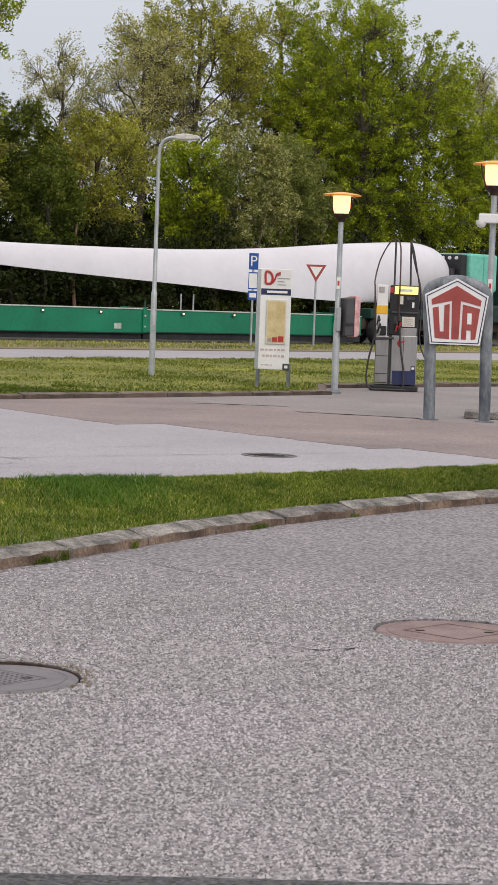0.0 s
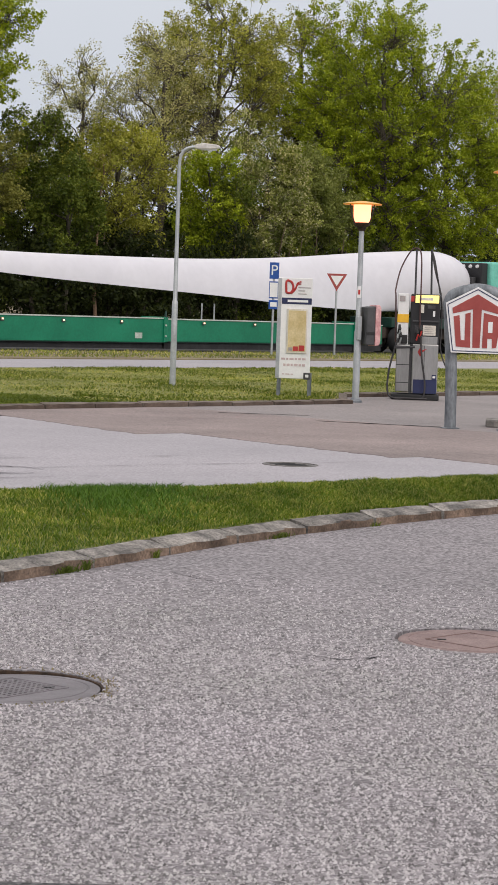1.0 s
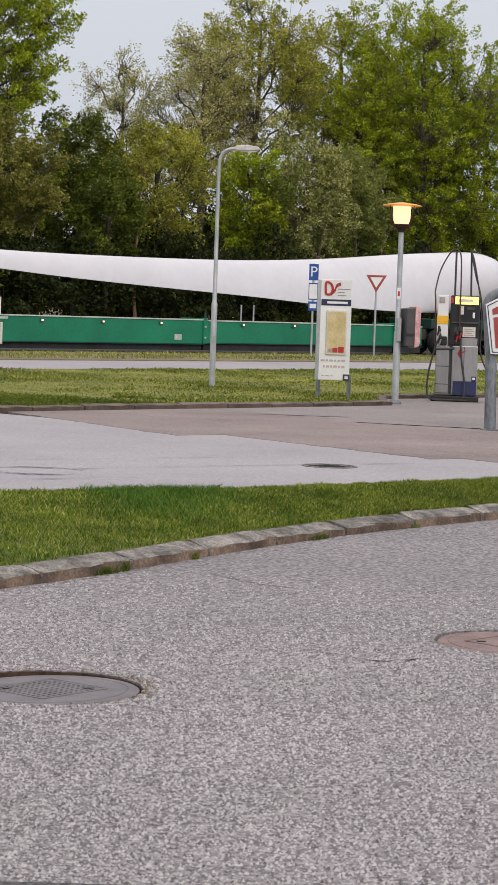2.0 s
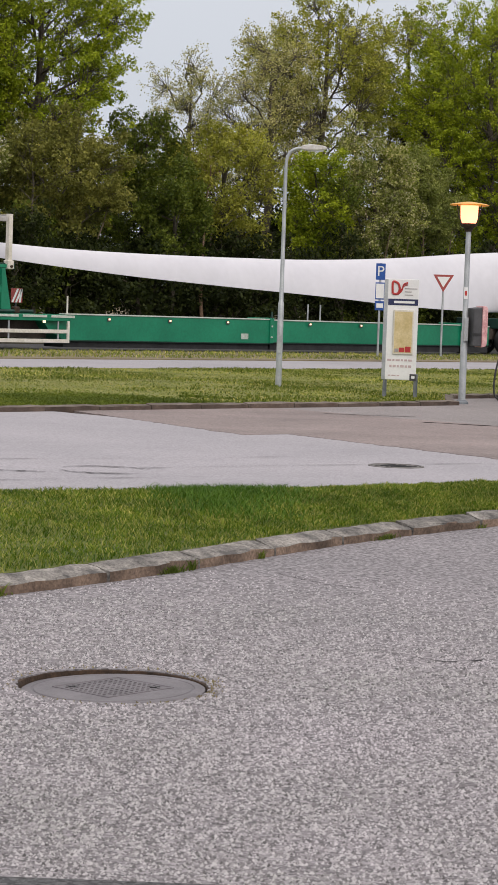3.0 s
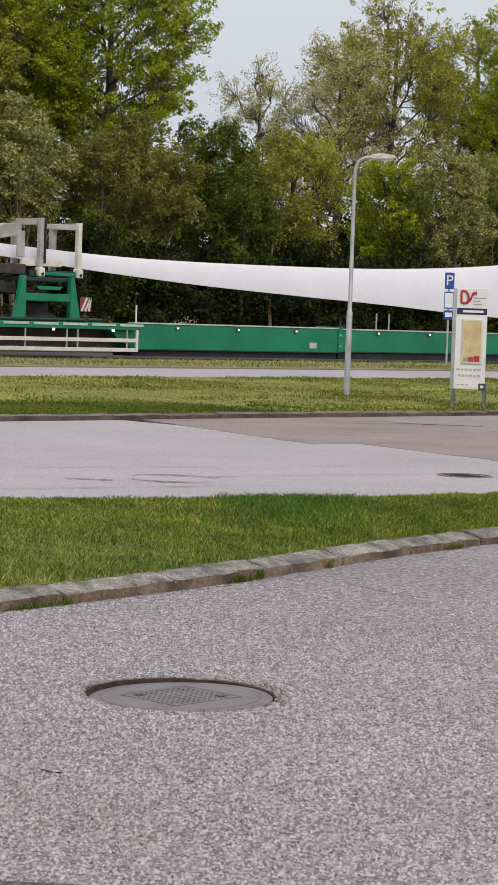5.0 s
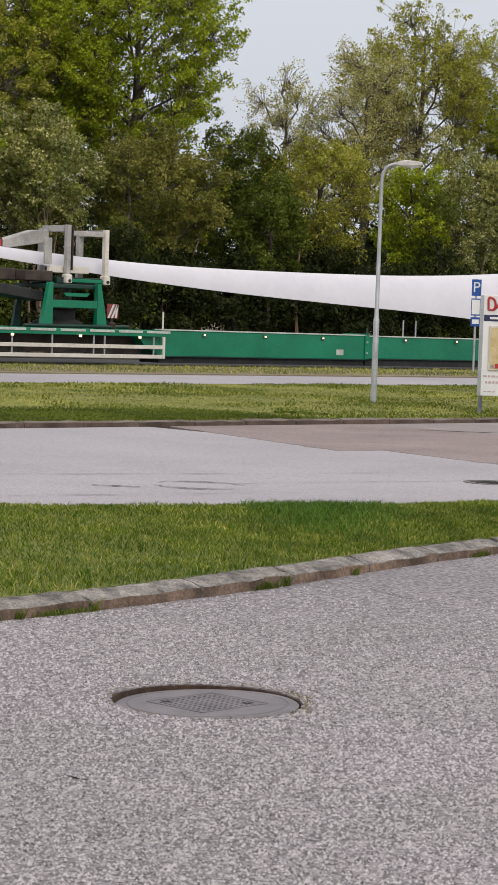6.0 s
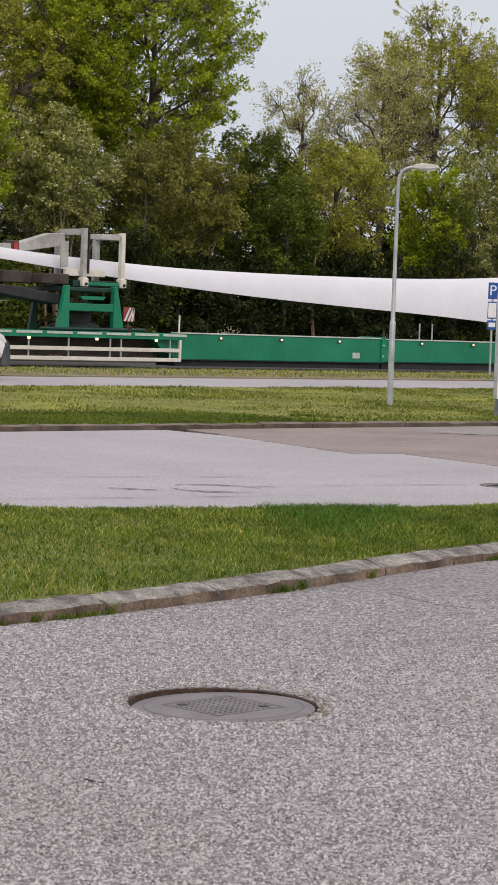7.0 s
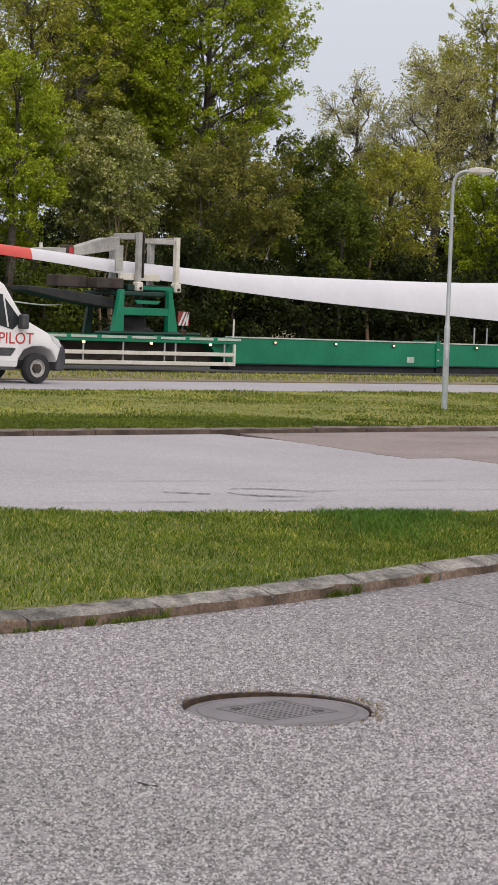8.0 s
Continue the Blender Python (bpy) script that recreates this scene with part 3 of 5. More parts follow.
def yield_sign():
    t = thing("yield_sign", facing(55.8, 46.6, 0.03, 0), "red and white give way sign on a grey post", "road sign")
    part("post", tube([(0, 0.03, 0), (0, 0.03, 2.6)], 0.035, 8), GALV, t)
    a = 0.34
    part("plate", prism([(-a, 2.7), (a, 2.7), (0, 2.7 - a * 1.7)], -0.005, 0.005), BRICK_RED, t, "red triangle plate pointing down")
    part("field", prism([(-a * 0.62, 2.7 - 0.07), (a * 0.62, 2.7 - 0.07), (0, 2.7 - 0.07 - a * 1.02)], -0.012, -0.006), WHITE, t, "white inner triangle")


def pentagon_stand():
    t = thing("fuel_card_sign", facing(24.31, 17.78, 0, 0), "red and white pentagon sign on a heavy grey pipe frame", "sign")
    arch = [(-0.31, 0, 0), (-0.325, 0, 0.8), (-0.38, 0, 1.55), (-0.385, 0, 1.74), (-0.3, 0, 1.85), (0, 0, 1.92), (0.3, 0, 1.85), (0.4, 0, 1.74), (0.42, 0, 1.6), (0.435, 0, 0.8), (0.45, 0, 0)]
    part("pipe_frame", tube(curve(arch, 6), 0.08, 14), POLE_GREY, t, "scuffed blue-grey steel pipe frame", True)
    part("back_panel", prism([(-0.36, 1.05), (0.36, 1.05), (0.38, 1.7), (0.27, 1.82), (0, 1.88), (-0.27, 1.82), (-0.38, 1.7)], -0.06, 0.06), POLE_GREY, t)

    def penta(k, dz=0.0):
        return [(-0.34 * k, 1.43 - 0.385 * k + dz), (0.34 * k, 1.43 - 0.385 * k + dz), (0.435 * k, 1.43 + 0.29 * k + dz), (0, 1.43 + 0.52 * k + dz), (-0.435 * k, 1.43 + 0.29 * k + dz)]

    part("border", prism(penta(1.0), -0.105, -0.085, 0.004), WHITE, t, "white enamel pentagon plate")
    # dark rim line and red fields, plain shapes
    for i in range(5):
        a, b = penta(0.93)[i], penta(0.93)[(i + 1) % 5]
        part("rim_line", tube([(a[0], -0.106, a[1]), (b[0], -0.106, b[1])], 0.007, 5), NAVY, t)
    y0, y1 = -0.113, -0.1055
    part("red_field", prism([(-0.34, 1.655), (0, 1.85), (0.34, 1.655), (0.33, 1.58), (0.06, 1.645), (0.05, 1.12), (-0.05, 1.12), (-0.06, 1.645), (-0.33, 1.58)], y0, y1), BRICK_RED, t, "red roof-shaped field with a stem")
    part("red_field", prism([(-0.32, 1.54), (-0.24, 1.56), (-0.21, 1.22), (-0.16, 1.22), (-0.16, 1.58), (-0.09, 1.6), (-0.08, 1.12), (-0.275, 1.13)], y0, y1), BRICK_RED, t, "red open block")
    part("red_field", prism([(0.09, 1.6), (0.325, 1.545), (0.275, 1.13), (0.215, 1.12), (0.21, 1.25), (0.15, 1.25), (0.15, 1.12), (0.08, 1.12)], y0, y1), BRICK_RED, t, "red notched block")
    part("white_slot", box(0.155, 0.215, -0.118, -0.1135, 1.33, 1.48), WHITE, t)
    for x in (-0.31, 0.45):
        part("foot_plate", turned([(0.13, 0), (0.13, 0.012), (0.09, 0.02)], 16, at=(x, 0, 0)), POLE_GREY, t)


def fuel_pump():
    t = thing("fuel_pump", facing(31.3, 24.25, 0.0, 0), "old steel diesel pump with black head and hanging hoses", "fuel pump")
    part("plinth", box(-0.4, 0.46, -0.36, 0.36, 0, 0.1, 0.02), BLACK, t)
    part("side_cabinet", box(-0.33, -0.09, -0.28, 0.28, 0.14, 0.98, 0.015), STAINLESS, t)
    part("cabinet", box(-0.04, 0.42, -0.3, 0.3, 0.14, 1.0, 0.015), STAINLESS, t)
    part("gap_panel", box(-0.09, -0.04, -0.24, 0.24, 0.12, 1.0), BUMPER, t)
    part("kick_panel", box(-0.01, 0.41, -0.312, -0.302, 0.12, 0.37, 0.003), NAVY, t, "dark blue lower panel")
    part("price_tag", box(0.32, 0.4, -0.32, -0.302, 0.37, 0.46, 0.004), NAVY, t)
    part("tag_mark", box(0.335, 0.385, -0.325, -0.3205, 0.4, 0.44), WHITE, t)
    head = part("head", box(-0.1, 0.43, -0.26, 0.26, 1.0, 1.9, 0.025), BLACK_PANEL, t, "black pump head")
    part("light_panel", box(-0.02, 0.4, -0.275, -0.262, 1.74, 1.88, 0.004), BACKLIT, head, "lit yellow fuel panel")
    part("panel_word", box(0.05, 0.3, -0.279, -0.2755, 1.785, 1.835), CREAM, head)
    part("shelf", box(-0.06, 0.42, -0.3, -0.262, 1.4, 1.43, 0.004), BUMPER, head)
    part("display", box(0.06, 0.14, -0.272, -0.262, 1.56, 1.71, 0.003), CREAM, head, "small yellowed counter display")
    part("sticker", box(0.3, 0.34, -0.27, -0.262, 1.5, 1.6, 0.003), WHITE, head)
    part("notice", box(0.13, 0.36, -0.27, -0.262, 1.16, 1.34, 0.004), CREAM, head, "white notice plate")
    for k in range(4):
        part("notice_line", box(0.16, 0.33 - 0.03 * (k % 2), -0.274, -0.2705, 1.19 + 0.035 * k, 1.2 + 0.035 * k), PRINT, head)
    part("steel_apron", box(0.12, 0.4, -0.275, -0.262, 1.0, 1.14, 0.004), STAINLESS, head)
    tower = part("side_tower", box(-0.33, -0.13, -0.24, 0.24, 0.98, 1.9, 0.015), WHITE, t)
    part("tower_badge", box(-0.3, -0.2, -0.252, -0.242, 1.76, 1.86, 0.003), PRINT, tower)
    part("yellow_band", box(-0.332, -0.128, -0.25, -0.235, 1.38, 1.53, 0.003), YELLOW, tower, "yellow band on the white side tower")
    part("red_badge", box(-0.1, -0.04, -0.274, -0.262, 1.76, 1.86, 0.003), RED, head)
    for x, z in ((-0.3, 1.18), (-0.28, 1.05), (0.02, 1.12), (0.08, 1.18)):
        noz = part("nozzle", tube([(x, -0.29, z), (x + 0.02, -0.36, z + 0.09), (x + 0.01, -0.33, z + 0.16)], [0.028, 0.03, 0.02], 8), BLACK, t)
        part("grip", tube([(x, -0.33, z - 0.05), (x + 0.03, -0.37, z + 0.06)], 0.016, 6), RED if x > 0.01 else GALV, noz)
    part("emblem", prism([(0.05, 0.86), (0.1, 0.95), (0.14, 0.9), (0.22, 0.92), (0.14, 0.86), (0.1, 0.78)], -0.308, -0.302), RED, t)
    part("mast", tube([(-0.03, 0, 1.9), (-0.03, 0, 2.7)], 0.018, 8), BUMPER, t)
    part("mast", tube([(0.26, 0, 1.9), (0.24, 0, 2.7)], 0.018, 8), BUMPER, t)
    part("hose", tube(curve([(-0.35, -0.2, 1.02), (-0.37, -0.25, 1.8), (-0.38, -0.1, 1.98), (-0.3, 0, 2.35), (-0.14, 0, 2.66), (-0.03, 0, 2.72), (0.05, -0.1, 2.62), (0.07, -0.25, 2.2), (0.07, -0.32, 1.6), (0.08, -0.34, 1.25)], 6), 0.014, 8), HOSE_RED, t, "", True)
    part("hose", tube(curve([(0.24, 0, 2.7), (0.3, -0.15, 2.5), (0.38, -0.2, 2.1), (0.43, -0.2, 1.85)], 6), 0.014, 8), HOSE, t, "", True)
    part("hose", tube(curve([(0.24, 0, 2.68), (0.32, -0.1, 2.3), (0.44, -0.15, 1.85), (0.46, -0.2, 1.3), (0.46, -0.2, 0.9), (0.6, -0.25, 0.55), (0.75, -0.3, 0.38)], 6), 0.014, 8), HOSE, t, "", True)
    part("hose", tube(curve([(-0.3, -0.34, 1.1), (-0.36, -0.36, 0.9), (-0.45, -0.38, 0.5), (-0.46, -0.4, 0.15), (-0.36, -0.42, 0.03), (0.0, -0.42, 0.025), (0.17, -0.42, 0.05), (0.2, -0.4, 0.3), (0.13, -0.37, 0.75), (0.1, -0.35, 1.15)], 6), 0.017, 8), HOSE, t, "", True)
    part("hose", tube(curve([(-0.4, -0.38, 0.03), (-0.1, -0.44, 0.03), (0.25, -0.42, 0.03)], 6), 0.017, 8), HOSE, t, "", True)
    for z in (0.3, 0.62):
        part("seam", box(-0.325, -0.095, -0.284, -0.2805, z, z + 0.012), BLACK, t)
    part("door_gap", box(0.17, 0.18, -0.305, -0.3005, 0.4, 0.98), BUMPER, t)
    part("keypad", box(-0.02, 0.12, -0.274, -0.262, 1.2, 1.34, 0.004), BUMPER, head)
    part("card_slot", box(0.2, 0.34, -0.272, -0.262, 1.64, 1.7, 0.003), BUMPER, head)
    part("nozzle_boot", box(-0.3, -0.14, -0.3, -0.242, 1.0, 1.16, 0.02), BLACK, t)
    part("cross_pipe", tube([(-0.34, -0.3, 0.93), (0.0, -0.31, 0.95)], 0.022, 8), BUMPER, t)


def security_camera(m):
    t = thing("security_camera", m, "white security camera bracketed to the lantern pole", "security camera")
    part("housing", box(-0.3, -0.02, -0.09, 0.05, -0.06, 0.08, 0.02), WHITE, t)
    part("dome", turned([(0.075, -0.02), (0.075, -0.07), (0.05, -0.115), (0.015, -0.13)][::-1], 16, at=(-0.26, -0.02, -0.0)), WHITE, t, "", True)
    part("bracket", box(-0.06, 0.1, -0.06, 0.06, -0.03, 0.1, 0.01), GALV, t)
    part("second_housing", box(0.06, 0.2, -0.08, 0.04, -0.1, 0.06, 0.02), WHITE, t)


def manhole(name, at, depth, material, label, wedge, lean):
    """A round cover; lean: the degrees by which it has sunk towards one side."""
    t = thing(name, pose(at[0], at[1], -depth, 0, 0, 44) @ pose(0, 0, 0, -lean, lean * 0.4), label, "manhole cover", "round covers in the asphalt")
    if lean:
        part("broken_edge", turned([(0.412, -0.03), (0.405, depth - 0.004), (0.392, depth - 0.006), (0.387, -0.03)], 48), RUST, t, "rusty brown edge of the hole").matrix_local = pose(0, 0, 0, lean, -lean * 0.4)
    lid = part("lid", turned([(0.383, -0.05), (0.383, -0.006), (0.374, -0.001), (0.34, 0.0), (0.337, -0.003), (0.331, -0.003), (0.328, 0.001), (0.02, 0.003)], 48), material, t, "", True)
    r = 0.25
    for k in range(4):
        a, b = math.pi / 2 * k, math.pi / 2 * (k + 1)
        part("rib", tube([(r * math.cos(a), r * math.sin(a), 0.002), (r * math.cos(b), r * math.sin(b), 0.002)], 0.004, 5), wedge, lid)
    stud = None
    for i in range(-5, 6):
        for j in range(-5, 6):
            x, y = (i + j) * 0.021, (i - j) * 0.021
            if lean and max(abs(x), abs(y)) < 0.2:
                if stud is None:
                    stud = part("stud", box(-0.006, 0.006, -0.006, 0.006, 0, 0.003), wedge, lid)
                    stud.location = (x, y, 0.003)
                else:
                    o = stud.copy()
                    scene.collection.objects.link(o)
                    o.location = (x, y, 0.003)
    for x in (-0.17, 0.17):
        part("lifting_slot", box(-0.01, 0.01, x - 0.022, x + 0.022, 0.001, 0.0055), BLACK, lid)


def drain(x, y, w, d, turn):
    t = thing("drain_cover", pose(x, y, 0.0, 0, 0, turn), "dark iron drain cover in the pale asphalt", "drain cover", "drain covers of the driveway")
    part("frame", turned([(0.285, -0.02), (0.285, 0.003), (0.255, 0.005), (0.25, -0.012)], 28), DRAIN_IRON, t)
    part("grate", turned([(0.248, -0.02), (0.248, -0.004), (0.02, -0.003)], 28), DRAIN_IRON, t, "", True)
    for k in range(5):
        part("slot", box(-0.15, 0.15, -0.15 + 0.07 * k, -0.13 + 0.07 * k, -0.003, 0.002), BLACK, t)
    t.scale = (w, d, 1)


def sunken_cover(x, y):
    """A paved-over shaft: only its cracked ring shows in the driveway."""
    t = thing("shaft_cover", pose(x, y, 0.0, 0, 0, -42), "shaft cover under worn asphalt with a cracked dark ring", "shaft cover", "drain covers of the driveway")
    rng = random.Random(12)
    for a0, a1, r in ((0.3, 2.7, 0.44), (3.4, 5.7, 0.41), (0.9, 2.2, 0.37), (4.0, 5.2, 0.35)):
        way = [(r * math.cos(a) + rng.uniform(-0.012, 0.012), r * math.sin(a) + rng.uniform(-0.012, 0.012)) for a in (a0 + (a1 - a0) * k / 14 for k in range(15))]
        bm = bmesh.new()
        rows = []
        for k, (px, py) in enumerate(way):
            w = 0.006 + 0.028 * math.sin(math.pi * k / 14) * rng.uniform(0.5, 1.2)
            q = 1 + w / r
            rows.append((bm.verts.new((px, py, 0.003)), bm.verts.new((px * q, py * q, 0.003))))
        for p, q in zip(rows, rows[1:]):
            bm.faces.new((p[0], q[0], q[1], p[1]))
        bmesh.ops.solidify(bm, geom=bm.faces[:], thickness=0.003)
        part("ring_crack", bm, DRAIN_IRON, t)


# ---- the long trailer with its blade ----
def wheel(parent, x, y, r, w, name="wheel"):
    hub = part(name, turned([(r * 0.3, -w * 0.5), (r * 0.3, w * 0.4)], 16, "y", at=(x, y, r)), BROWN_DARK, parent)
    part("tyre", turned([(r * 0.6, -w / 2), (r * 0.93, -w / 2), (r, -w * 0.36), (r, w * 0.36), (r * 0.93, w / 2), (r * 0.6, w / 2), (r * 0.58, 0), (r * 0.6, -w / 2)], 28, "y", at=(x, y, r), caps=False), BLACK, hub, "", True)
    rim = part("rim", turned([(r * 0.62, w * 0.3), (r * 0.62, -w * 0.4), (r * 0.55, -w * 0.44), (r * 0.5, -w * 0.2), (r * 0.3, -w * 0.12), (r * 0.24, -w * 0.4), (r * 0.1, -w * 0.44)], 24, "y", at=(x, y, r)), RIM, hub, "pale painted steel rim", True)
    return hub, rim


def trailer():
    t = thing("blade_trailer", pose(0, 49.4, 0), "long green extendable low trailer carrying a rotor blade", "trailer")
    # telescopic main beam in three lengths
    cuts = [(41.85, 50.6, 0.30, 1.05), (50.6, 60.3, 0.33, 1.03), (60.3, 61.9, 0.35, 1.0)]
    for k, (a, b, z0, z1) in enumerate(cuts):
        d = 0.035 * k
        beam = part("beam", box(a + 0.006, b - 0.006, d, 1.0 - d, z0, z1, 0.012), GREEN, t, "green painted box beam")
        part("top_flange", box(a + 0.01, b - 0.01, d - 0.03, d + 0.25, z1 + 0.002, z1 + 0.04, 0.006), EDGE_PALE, beam, "worn pale top edge")
        part("bottom_flange", box(a + 0.01, b - 0.01, d - 0.025, d + 0.2, z0 - 0.03, z0 - 0.002, 0.006), GREEN_DARK, beam)
        # black box added to stand in for the shade under the beam
        part("shadow_box", box(a + 0.05, b - 0.05, 0.08, 0.95, 0.09, z0 - 0.032), BLACK, beam)
    for x in (50.6, 60.3):
        j = part("joint_collar", box(x - 0.09, x + 0.09, -0.05, 1.04, 0.3, 1.12, 0.02), GREEN, t)
        part("lock_pin", tube([(x, -0.01, 1.1), (x, -0.01, 1.32)], [0.05, 0.03], 8), GREEN_DARK, j)
        for z in (0.5, 0.85):
            part("bolt", turned([(0.03, 0), (0.03, 0.04)], 8, "y", at=(x - 0.03, -0.09, z)), EDGE_PALE, j)
    for x in (43.6, 46.1, 48.6, 52.4, 54.9, 57.4, 61.5):
        m = part("marker_lamp", box(x - 0.035, x + 0.035, -0.055, -0.036, 0.92, 0.97, 0.006), MARKER, t, "small lit side marker")
        part("marker_base", box(x - 0.07, x + 0.07, -0.035, -0.02, 0.88, 0.99, 0.004), BUMPER, m)
    for x in (49.4,):
        part("faded_sticker", box(x - 0.16, x + 0.16, -0.006, 0.03, 0.42, 0.6), EDGE_PALE, t)
    for x in (42.05, 52.4, 53.0):
        part("stanchion", tube([(x, 0.1, 1.06), (x, 0.1, 1.6)], 0.028, 6), CREAM if x < 43 else GALV, t)
    # rear bed
    part("bed", box(27.2, 41.85, -0.2, 2.4, 0.86, 1.04, 0.012), GREEN, t, "green flat rear bed")
    part("bed_end", prism([(41.85, 1.03), (41.85, 0.3), (41.25, 0.62), (41.05, 0.86), (41.05, 1.03)], 0.0, 1.0), GREEN, t)
    x = 27.4
    while x < 41.2:
        part("edge_plate", box(x, x + 0.9, -0.225, -0.203, 0.96, 1.03, 0.004), EDGE_PALE, t)
        x += 1.06
    part("under_frame", box(27.6, 41.5, 0.4, 1.8, 0.35, 0.85), BROWN_DARK, t)
    guard = part("side_guard", box(33.7, 41.81, -0.22, -0.18, 0.5, 0.61, 0.008), CREAM, t, "dirty cream side guard rail")
    part("lower_rail", box(35.3, 41.81, -0.22, -0.18, 0.22, 0.33, 0.008), CREAM, guard)
    part("end_post", box(41.81, 41.89, -0.23, -0.17, 0.22, 0.86, 0.008), CREAM, guard)
    for x in (33.75, 35.3, 36.35, 37.75, 39.25, 39.65, 41.5):
        part("guard_post", box(x - 0.025, x + 0.025, -0.175, -0.14, 0.24, 0.86, 0.006), GALV, guard)
    part("guard_bracket", box(33.25, 33.45, -0.23, -0.1, 0.2, 0.86, 0.01), GREEN, guard)
    part("lower_green_rail", box(33.47, 35.28, -0.22, -0.18, 0.22, 0.3, 0.008), GREEN, guard)
    for x in (33.35, 36.3, 38.7, 40.9):
        part("marker_lamp", box(x - 0.05, x + 0.05, -0.25, -0.23, 0.8, 0.87, 0.006), MARKER, t)
    for x in (29.85, 31.15, 32.45):
        wheel(t, x, 0.1, 0.42, 0.34)
        wheel(t, x, 2.1, 0.42, 0.34)
        arch = [(x + 0.62 * math.cos(a), 0.42 + 0.56 * math.sin(a)) for a in (math.pi * k / 10 for k in range(11))]
        arch += [(x + 0.52 * math.cos(a), 0.42 + 0.46 * math.sin(a)) for a in (math.pi * k / 10 for k in range(10, -1, -1))]
        part("mudguard", prism(arch, -0.16, 0.34), GREEN, t)
    skirt = [(29.1, 0.86), (29.1, 0.5)]
    for x in (29.85, 31.15, 32.45):
        skirt += [(x + 0.53 * math.cos(a), 0.42 + 0.47 * math.sin(a)) for a in (math.pi - math.pi * k / 8 for k in range(9))]
    skirt += [(33.05, 0.3), (33.2, 0.3), (33.2, 0.86)]
    part("side_skirt", prism(skirt, -0.2, -0.17), GREEN, t, "green skirt cut out over the wheels")
    part("splash_panel", box(31.75, 31.87, -0.19, -0.13, 0.35, 0.86, 0.01), GREEN, t)
    # pedestal under the blade cradle
    for x, lean in ((37.72, 0.13), (39.72, -0.13)):
        part("pedestal_leg", prism([(x - 0.2, 1.04), (x + 0.2, 1.04), (x + lean + 0.06, 2.34), (x + lean - 0.06, 2.34)], 0.06, 0.24, 0.012), GREEN, t)
        part("rear_leg", prism([(x - 0.15, 1.04), (x + 0.15, 1.04), (x + lean + 0.06, 2.2), (x + lean - 0.06, 2.2)], 1.5, 1.62, 0.012), GREEN_DARK, t)
    part("pedestal_foot", box(37.6, 39.85, -0.02, 0.05, 1.07, 1.14, 0.01), EDGE_PALE, t)
    part("steering_boom", prism([(34.9, 2.2), (36.2, 1.98), (37.9, 1.78), (37.9, 2.08), (36.4, 2.26), (34.9, 2.34)], 0.5, 1.4, 0.03), BLACK, t, "blackish boom under the blade")
    part("brace_plate", prism([(38.35, 1.95), (39.1, 1.95), (39.2, 2.05), (38.25, 2.05)], 0.02, 0.06), GREEN, t)
    part("pedestal_beam", box(37.78, 39.66, 0.08, 0.26, 1.62, 1.84, 0.015), GREEN, t)
    part("turntable", turned([(0.75, 1.04), (0.75, 1.2), (0.5, 1.3), (0.5, 1.55), (0.6, 1.6)], 24, at=(38.85, 1.05, 0)), BLACK, t, "", True)
    part("turntable_top", box(37.85, 39.75, 0.2, 1.9, 2.18, 2.3, 0.02), GREEN_DARK, t)
    part("pipe", tube([(36.85, 0.0, 1.1), (40.65, 0.0, 1.12)], 0.05, 8), GREEN_DARK, t)
    part("ratchet", box(39.95, 40.15, -0.05, 0.15, 1.05, 1.25, 0.04), RUST, t)
    part("hydraulic_block", box(33.6, 35.2, 0.6, 1.6, 1.05, 1.18, 0.03), RUST, t)
    part("rear_light", box(28.80, 28.90, -0.26, -0.23, 0.42, 0.5, 0.006), MARKER, t)
    part("warning_post", box(41.55, 41.59, 1.9, 1.94, 1.04, 1.4), BUMPER, t)
    warn = part("warning_board", box(41.35, 41.77, 1.86, 1.89, 1.35, 1.78, 0.004), BRICK_RED, t, "red and white striped warning board")
    for k in range(3):
        a = 41.35 + 0.14 * k
        part("stripe", prism([(a, 1.36), (a + 0.07, 1.36), (min(a + 0.28, 41.77), 1.77), (min(a + 0.2, 41.70), 1.77)], 1.85, 1.857), WHITE, warn)


def spare_stack():
    t = thing("stacked_dark_blocks", pose(30.8, 50.4, 1.04), "dark rubber blocks stacked on the rear bed", "cargo")
    part("lower_block", prism([(-1.0, 0), (0.85, 0), (0.75, 0.32), (-1.0, 0.32)], -0.6, 0.6, 0.04), BLACK, t)
    part("upper_block", prism([(-1.0, 0.33), (0.72, 0.33), (0.6, 0.72), (0.35, 0.82), (-1.0, 0.82)], -0.6, 0.6, 0.06), BLACK, t)
    part("strap_bar", tube([(0.7, -0.62, 0.8), (1.15, -0.62, 0.02)], 0.035, 6), GALV, t)


def blade_section(x, top, bottom, depth, n=32):
    """One cross-section of the blade: round at the root, further out an airfoil stood on its thin edge, its broad side leaning back."""
    c, h = (top + bottom) / 2, (top - bottom) / 2
    flat = max(0.0, min(1.0, (66.0 - x) / 3.5))
    out = []
    for k in range(n):
        a = 2 * math.pi * k / n
        y, v = math.cos(a), math.sin(a)
        thick = 0.6 * (1 + v) * math.sqrt(max(0.0, (1 - v) / 2))
        foil = 0.34 * v + thick * (-0.45 if y < 0 else 0.55)
        out.append((x, depth * (y * (1 - flat) + foil * flat), c + h * v))
    return out


